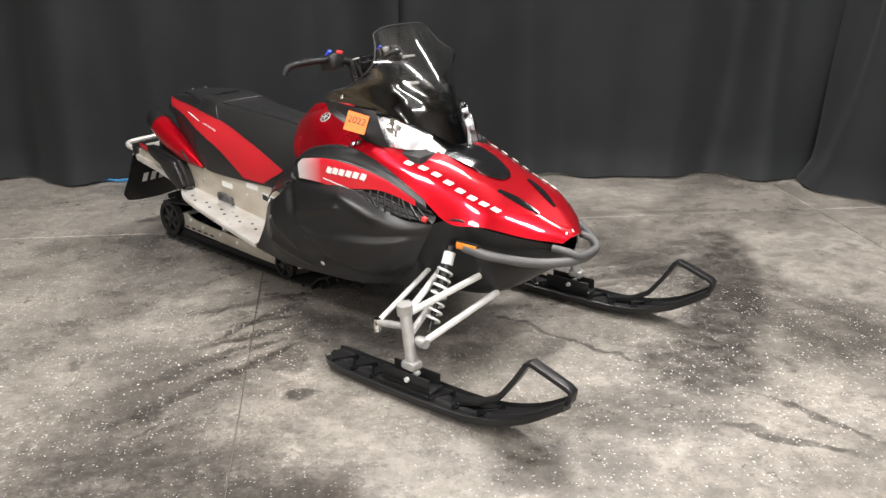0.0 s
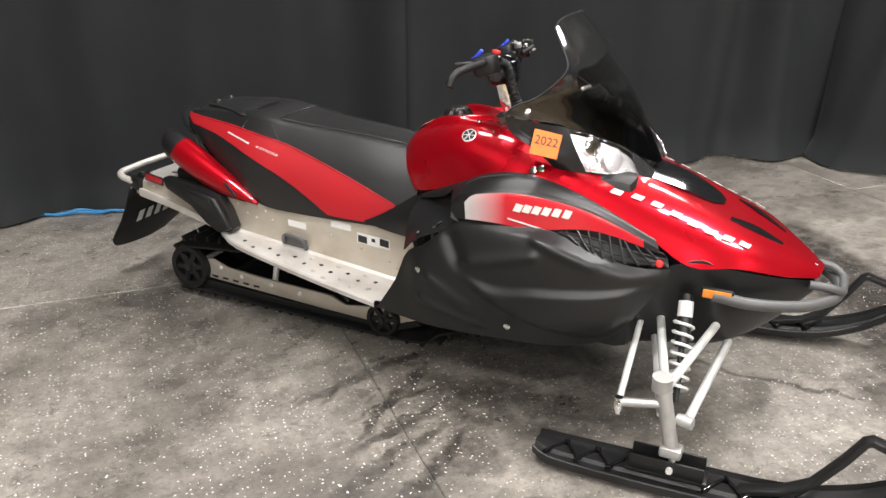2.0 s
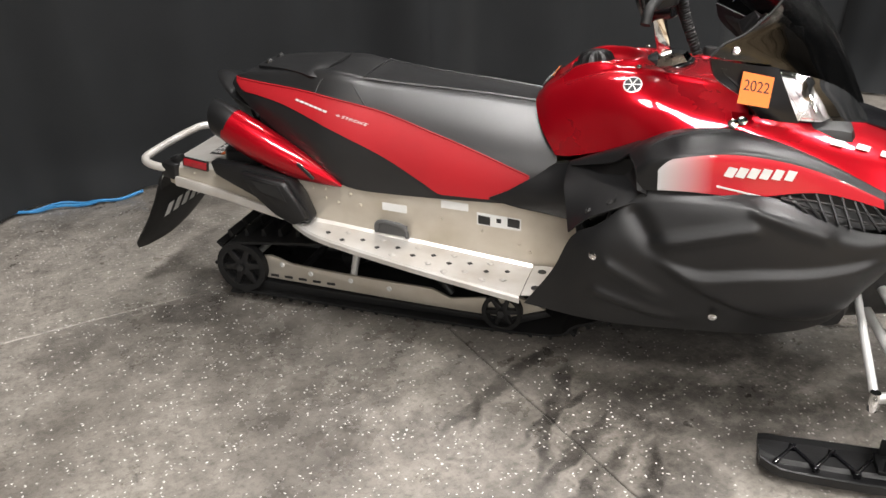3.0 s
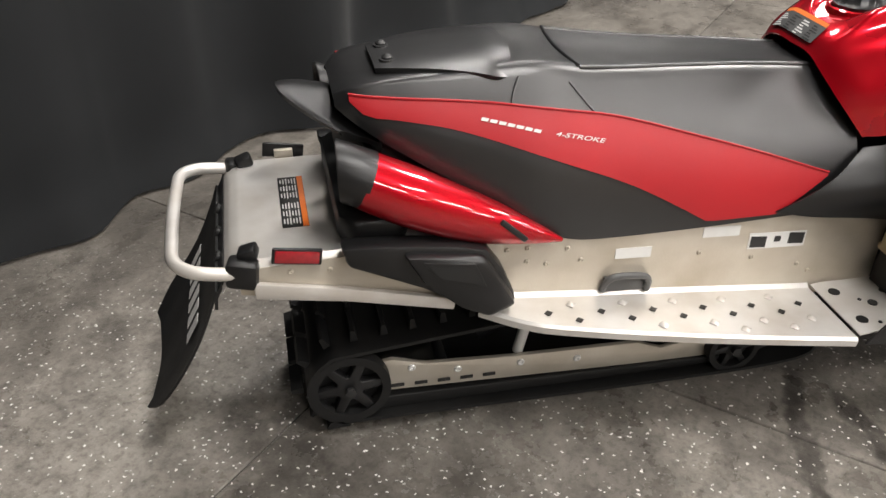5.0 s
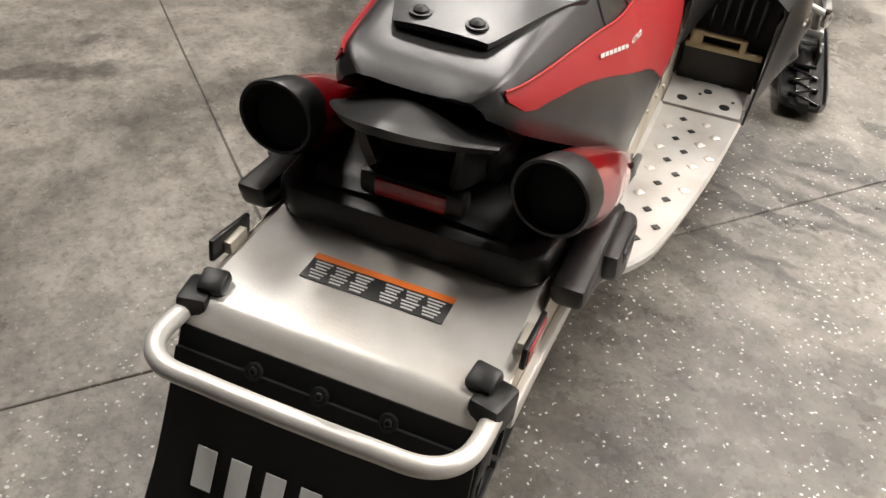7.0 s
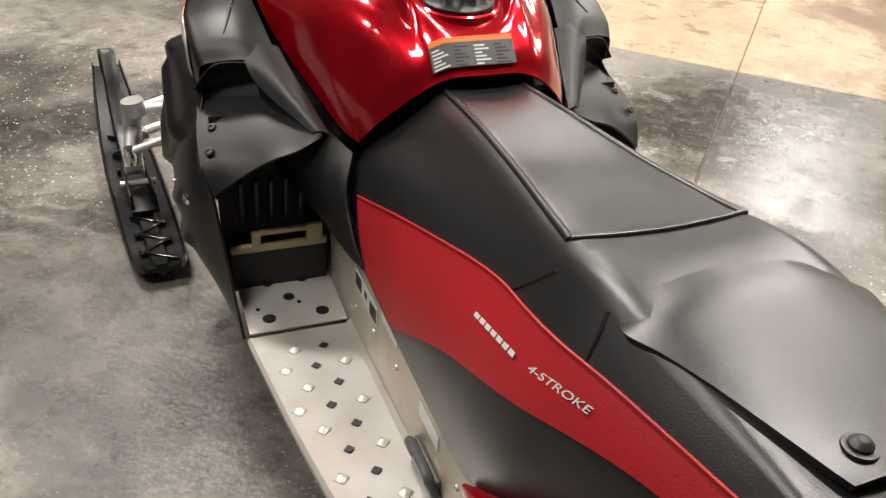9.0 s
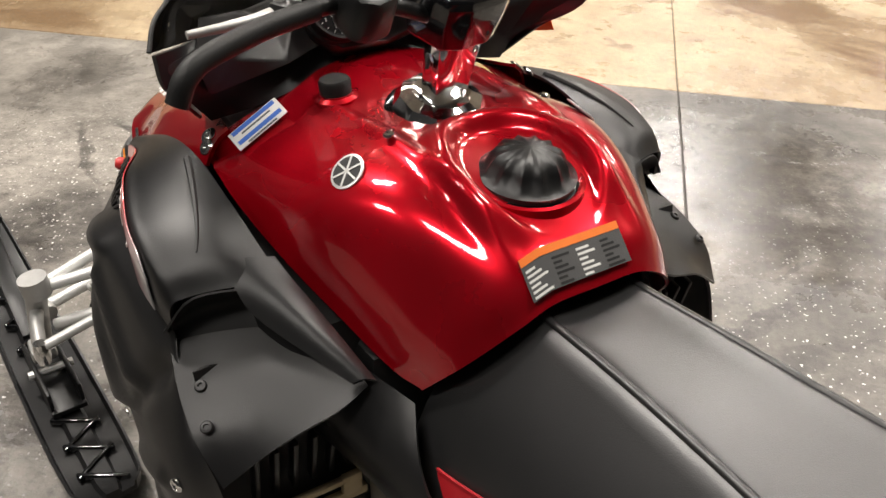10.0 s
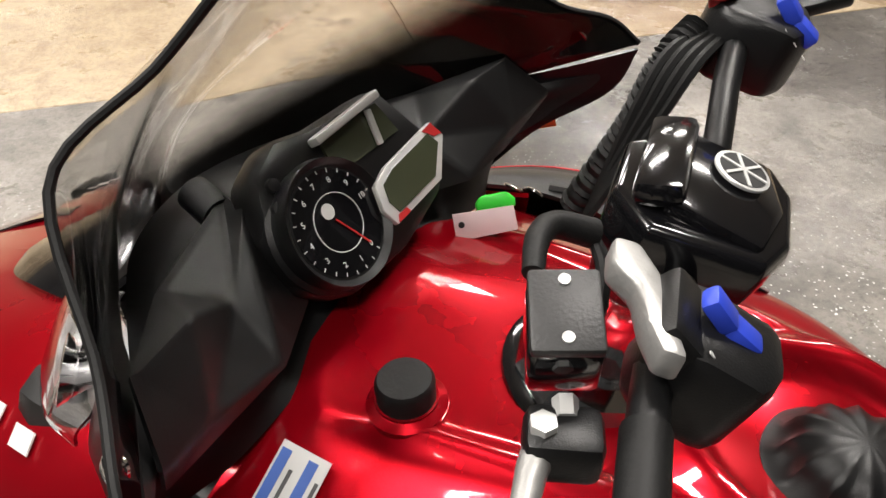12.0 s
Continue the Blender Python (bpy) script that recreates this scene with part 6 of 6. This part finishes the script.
part("hose_boot", tube([(1.358, 0.172, 1.008), (1.366, 0.150, 1.011), (1.366, 0.128, 1.006), (1.350, 0.110, 0.995)], 0.0078, 12, True, 18, lambda f: 0.75 + 0.35 * f), RUBBER, handlebar, "black rubber hose boot")
for k in range(2):
    part("hose", tube([(1.350, 0.112, 0.995), (1.338, 0.118 + 0.006 * k, 0.985), (1.332, 0.134 + 0.006 * k, 0.972), (1.332, 0.140, 0.955)], 0.0034, 8, True, 18), RUBBER, handlebar)
# right controls
right = part("right_switchgear", prism([(-0.034, -0.036), (0.030, -0.034), (0.040, -0.010), (0.040, 0.020), (0.022, 0.038), (-0.026, 0.036), (-0.042, 0.008)], 0.058, aside(1.345, -0.172, 0.972, 0, -14), 0.010), BLACK, handlebar, "black switch housing")
part("stop_button", turned([(0.008, 0), (0.009, 0.012), (0.014, 0.014), (0.013, 0.020), (0.007, 0.021)], pose(1.360, -0.155, 1.022, 0, 10), 18), REDKNOB, right, "red stop button")
part("rocker_switch", join(box((-0.010, 0, 0.001), (0.022, 0.017, 0.012), 0.003, (0, 8, 0)), box((0.010, 0, 0.001), (0.022, 0.017, 0.012), 0.003, (0, -4, 0))), BLUE, right, "blue rocker switch").matrix_local = aside(1.308, -0.166, 1.024, 0, -48, -4)
for k in range(3):
    part("print", box((0, 0, 0), (0.004, 0.002, 0.0006), 0), WHITE, right).matrix_local = aside(1.310 - 0.008 * k, -0.148, 1.022 - 0.008 * k, 0, -50, 0)
part("throttle_lever", prism([(0, -0.012), (0.06, -0.004), (0.065, 0.004), (0, 0.014)], 0.012, pose(1.320, -0.222, 1.005, 0, 0, -130), 0.004), BLACK, handlebar)
for k in range(4):
    part("cable", tube([(1.350 + 0.006 * k, -0.145, 1.010), (1.358 + 0.008 * k, -0.105, 1.002), (1.375 + 0.006 * k, -0.08, 0.955), (1.41, -0.05 - 0.006 * k, 0.87)], 0.0042, 6, True, 24), RUBBER, handlebar)
part("cable_loom", tube([(1.372, -0.150, 1.010), (1.384, -0.118, 0.990), (1.400, -0.112, 0.935), (1.435, -0.105, 0.85)], 0.0125, 10, True, 90, lambda f: 1.0 + 0.14 * math.sin(f * 220)), RUBBER, handlebar, "ribbed black cable loom")

# ---- front suspension and skis
for s in (1, -1):
    sp = part("spindle", flip(join(tube([(2.030, 0.520, 0.300), (2.045, 0.527, 0.24), (2.075, 0.538, 0.120)], 0.021, 14), turned([(0.028, -0.02), (0.028, 0.02)], facing((2.030, 0.520, 0.296), (0, 0.1, 1)), 18), tube([(2.045, 0.528, 0.238), (1.985, 0.540, 0.232), (1.925, 0.545, 0.222)], 0.013, 10), box((2.078, 0.540, 0.110), (0.06, 0.05, 0.03), 0.008)), s), CAST, sled, "cast alloy steering spindle")
    for a, b in (((2.045, 0.505, 0.285), (2.115, 0.215, 0.345)), ((2.035, 0.505, 0.285), (1.955, 0.22, 0.345)), ((2.105, 0.515, 0.190), (2.150, 0.150, 0.270)), ((2.035, 0.505, 0.190), (1.935, 0.17, 0.265))):
        part("control_arm", flip(tube([a, b], 0.0125, 12), s), SILVER, sled, "silver tubular control arm")
    part("ball_joint", flip(turned([(0.017, -0.022), (0.02, 0), (0.017, 0.022)], facing((2.100, 0.512, 0.190), (1, 0.2, 0)), 14), s), CAST, sled)
    part("tie_rod", flip(tube([(1.925, 0.545, 0.225), (1.90, 0.20, 0.34)], 0.010, 10), s), SILVER, sled)
    part("rod_end", flip(turned([(0.012, -0.024), (0.015, -0.01), (0.015, 0.01), (0.012, 0.024)], pose(1.925, 0.545, 0.214), 12), s), CHROME, sled)
    a, b = Vector((2.030, 0.272, 0.450)), Vector((2.058, 0.425, 0.190))
    ax = (b - a).normalized()
    shock = part("shock_absorber", flip(join(tube([a, a + ax * 0.05], 0.019, 14), tube([a + ax * 0.05, a + ax * 0.15], 0.021, 14), tube([a + ax * 0.12, b], 0.009, 10)), s), BLACK, sled, "shock absorber with a white coil spring")
    part("collar", flip(tube([a + ax * 0.02, a + ax * 0.065], 0.0215, 14), s), WHITE, shock)
    up = ax.orthogonal().normalized()
    sd = ax.cross(up)
    coil = [a + ax * (0.075 + 0.20 * k / 90) + (up * math.cos(2 * math.pi * 7 * k / 90) + sd * math.sin(2 * math.pi * 7 * k / 90)) * 0.027 for k in range(91)]
    part("spring", flip(tube(coil, 0.0048, 7), s), SILVER, shock, "silver coil spring")


def ski_z(x):
    return curve(x, (-0.36, 0.040), (-0.30, 0.026), (0.20, 0.024), (0.35, 0.040), (0.48, 0.085), (0.57, 0.140), (0.62, 0.178))


def ski_body():
    rows = []
    for i in range(44):
        x = -0.36 + 0.98 * i / 43
        w = curve(x, (-0.36, 0.045), (-0.32, 0.066), (0.0, 0.074), (0.30, 0.070), (0.50, 0.058), (0.62, 0.042))
        z = ski_z(x)
        rows.append([(x, y * w, z + h) for y, h in ((-1, 0.020), (-0.93, 0.022), (-0.86, 0.008), (-0.35, 0.006), (-0.25, 0.016), (0.25, 0.016), (0.35, 0.006), (0.86, 0.008), (0.93, 0.022), (1, 0.020), (0.95, -0.004), (0.3, -0.006), (0.12, -0.016), (-0.12, -0.016), (-0.3, -0.006), (-0.95, -0.004))])
    bm = sheet(rows, 0, True)
    bmesh.ops.holes_fill(bm, edges=[e for e in bm.edges if len(e.link_faces) == 1], sides=0)
    return bm


ski_handle = [(0.20, 0.045), (0.30, 0.072), (0.37, 0.115), (0.43, 0.200), (0.470, 0.268), (0.485, 0.276), (0.55, 0.255), (0.615, 0.232), (0.628, 0.222), (0.625, 0.20), (0.605, 0.165)]
for s in (1, -1):
    place = Matrix.Translation((2.062 if s < 0 else 2.040, 0.535 * s, -0.011)) @ Matrix.Rotation(radians(3.0 if s < 0 else 4.5), 4, "Z")
    ski = part("ski", ski_body(), BLACK, sled, "black plastic ski with a raised loop handle", 35)
    ski.matrix_local = place
    part("handle", ribbon(ski_handle, 0.040, 0.017, 0, 0.004), BLACK, ski, "black loop handle")
    part("saddle", join(box((0.01, -0.030, 0.075), (0.20, 0.008, 0.05), 0.003), box((0.01, 0.030, 0.075), (0.20, 0.008, 0.05), 0.003), box((0.01, 0, 0.052), (0.22, 0.07, 0.012), 0.003)), BLACK, ski, "black ski saddle")
    part("saddle_bolt", tube([(0.02, -0.045, 0.078), (0.02, 0.045, 0.078)], 0.009, 8), SILVER, ski)
    for k in range(5):
        part("rib", box((0.14 + 0.05 * k, 0, ski_z(0.14 + 0.05 * k) + 0.017), (0.008, 0.10, 0.018), 0.002, (0, 0, 35 if k % 2 else -35)), GLOSS, ski)
        part("rib", box((-0.12 - 0.045 * k, 0, ski_z(-0.12 - 0.045 * k) + 0.015), (0.008, 0.10, 0.014), 0.002, (0, 0, 35 if k % 2 else -35)), GLOSS, ski)
    part("runner", ribbon([(-0.28, 0.010), (0.20, 0.007), (0.32, 0.016), (0.42, 0.045)], 0.012, 0.010, 20, 0.002), DARKMETAL, ski)
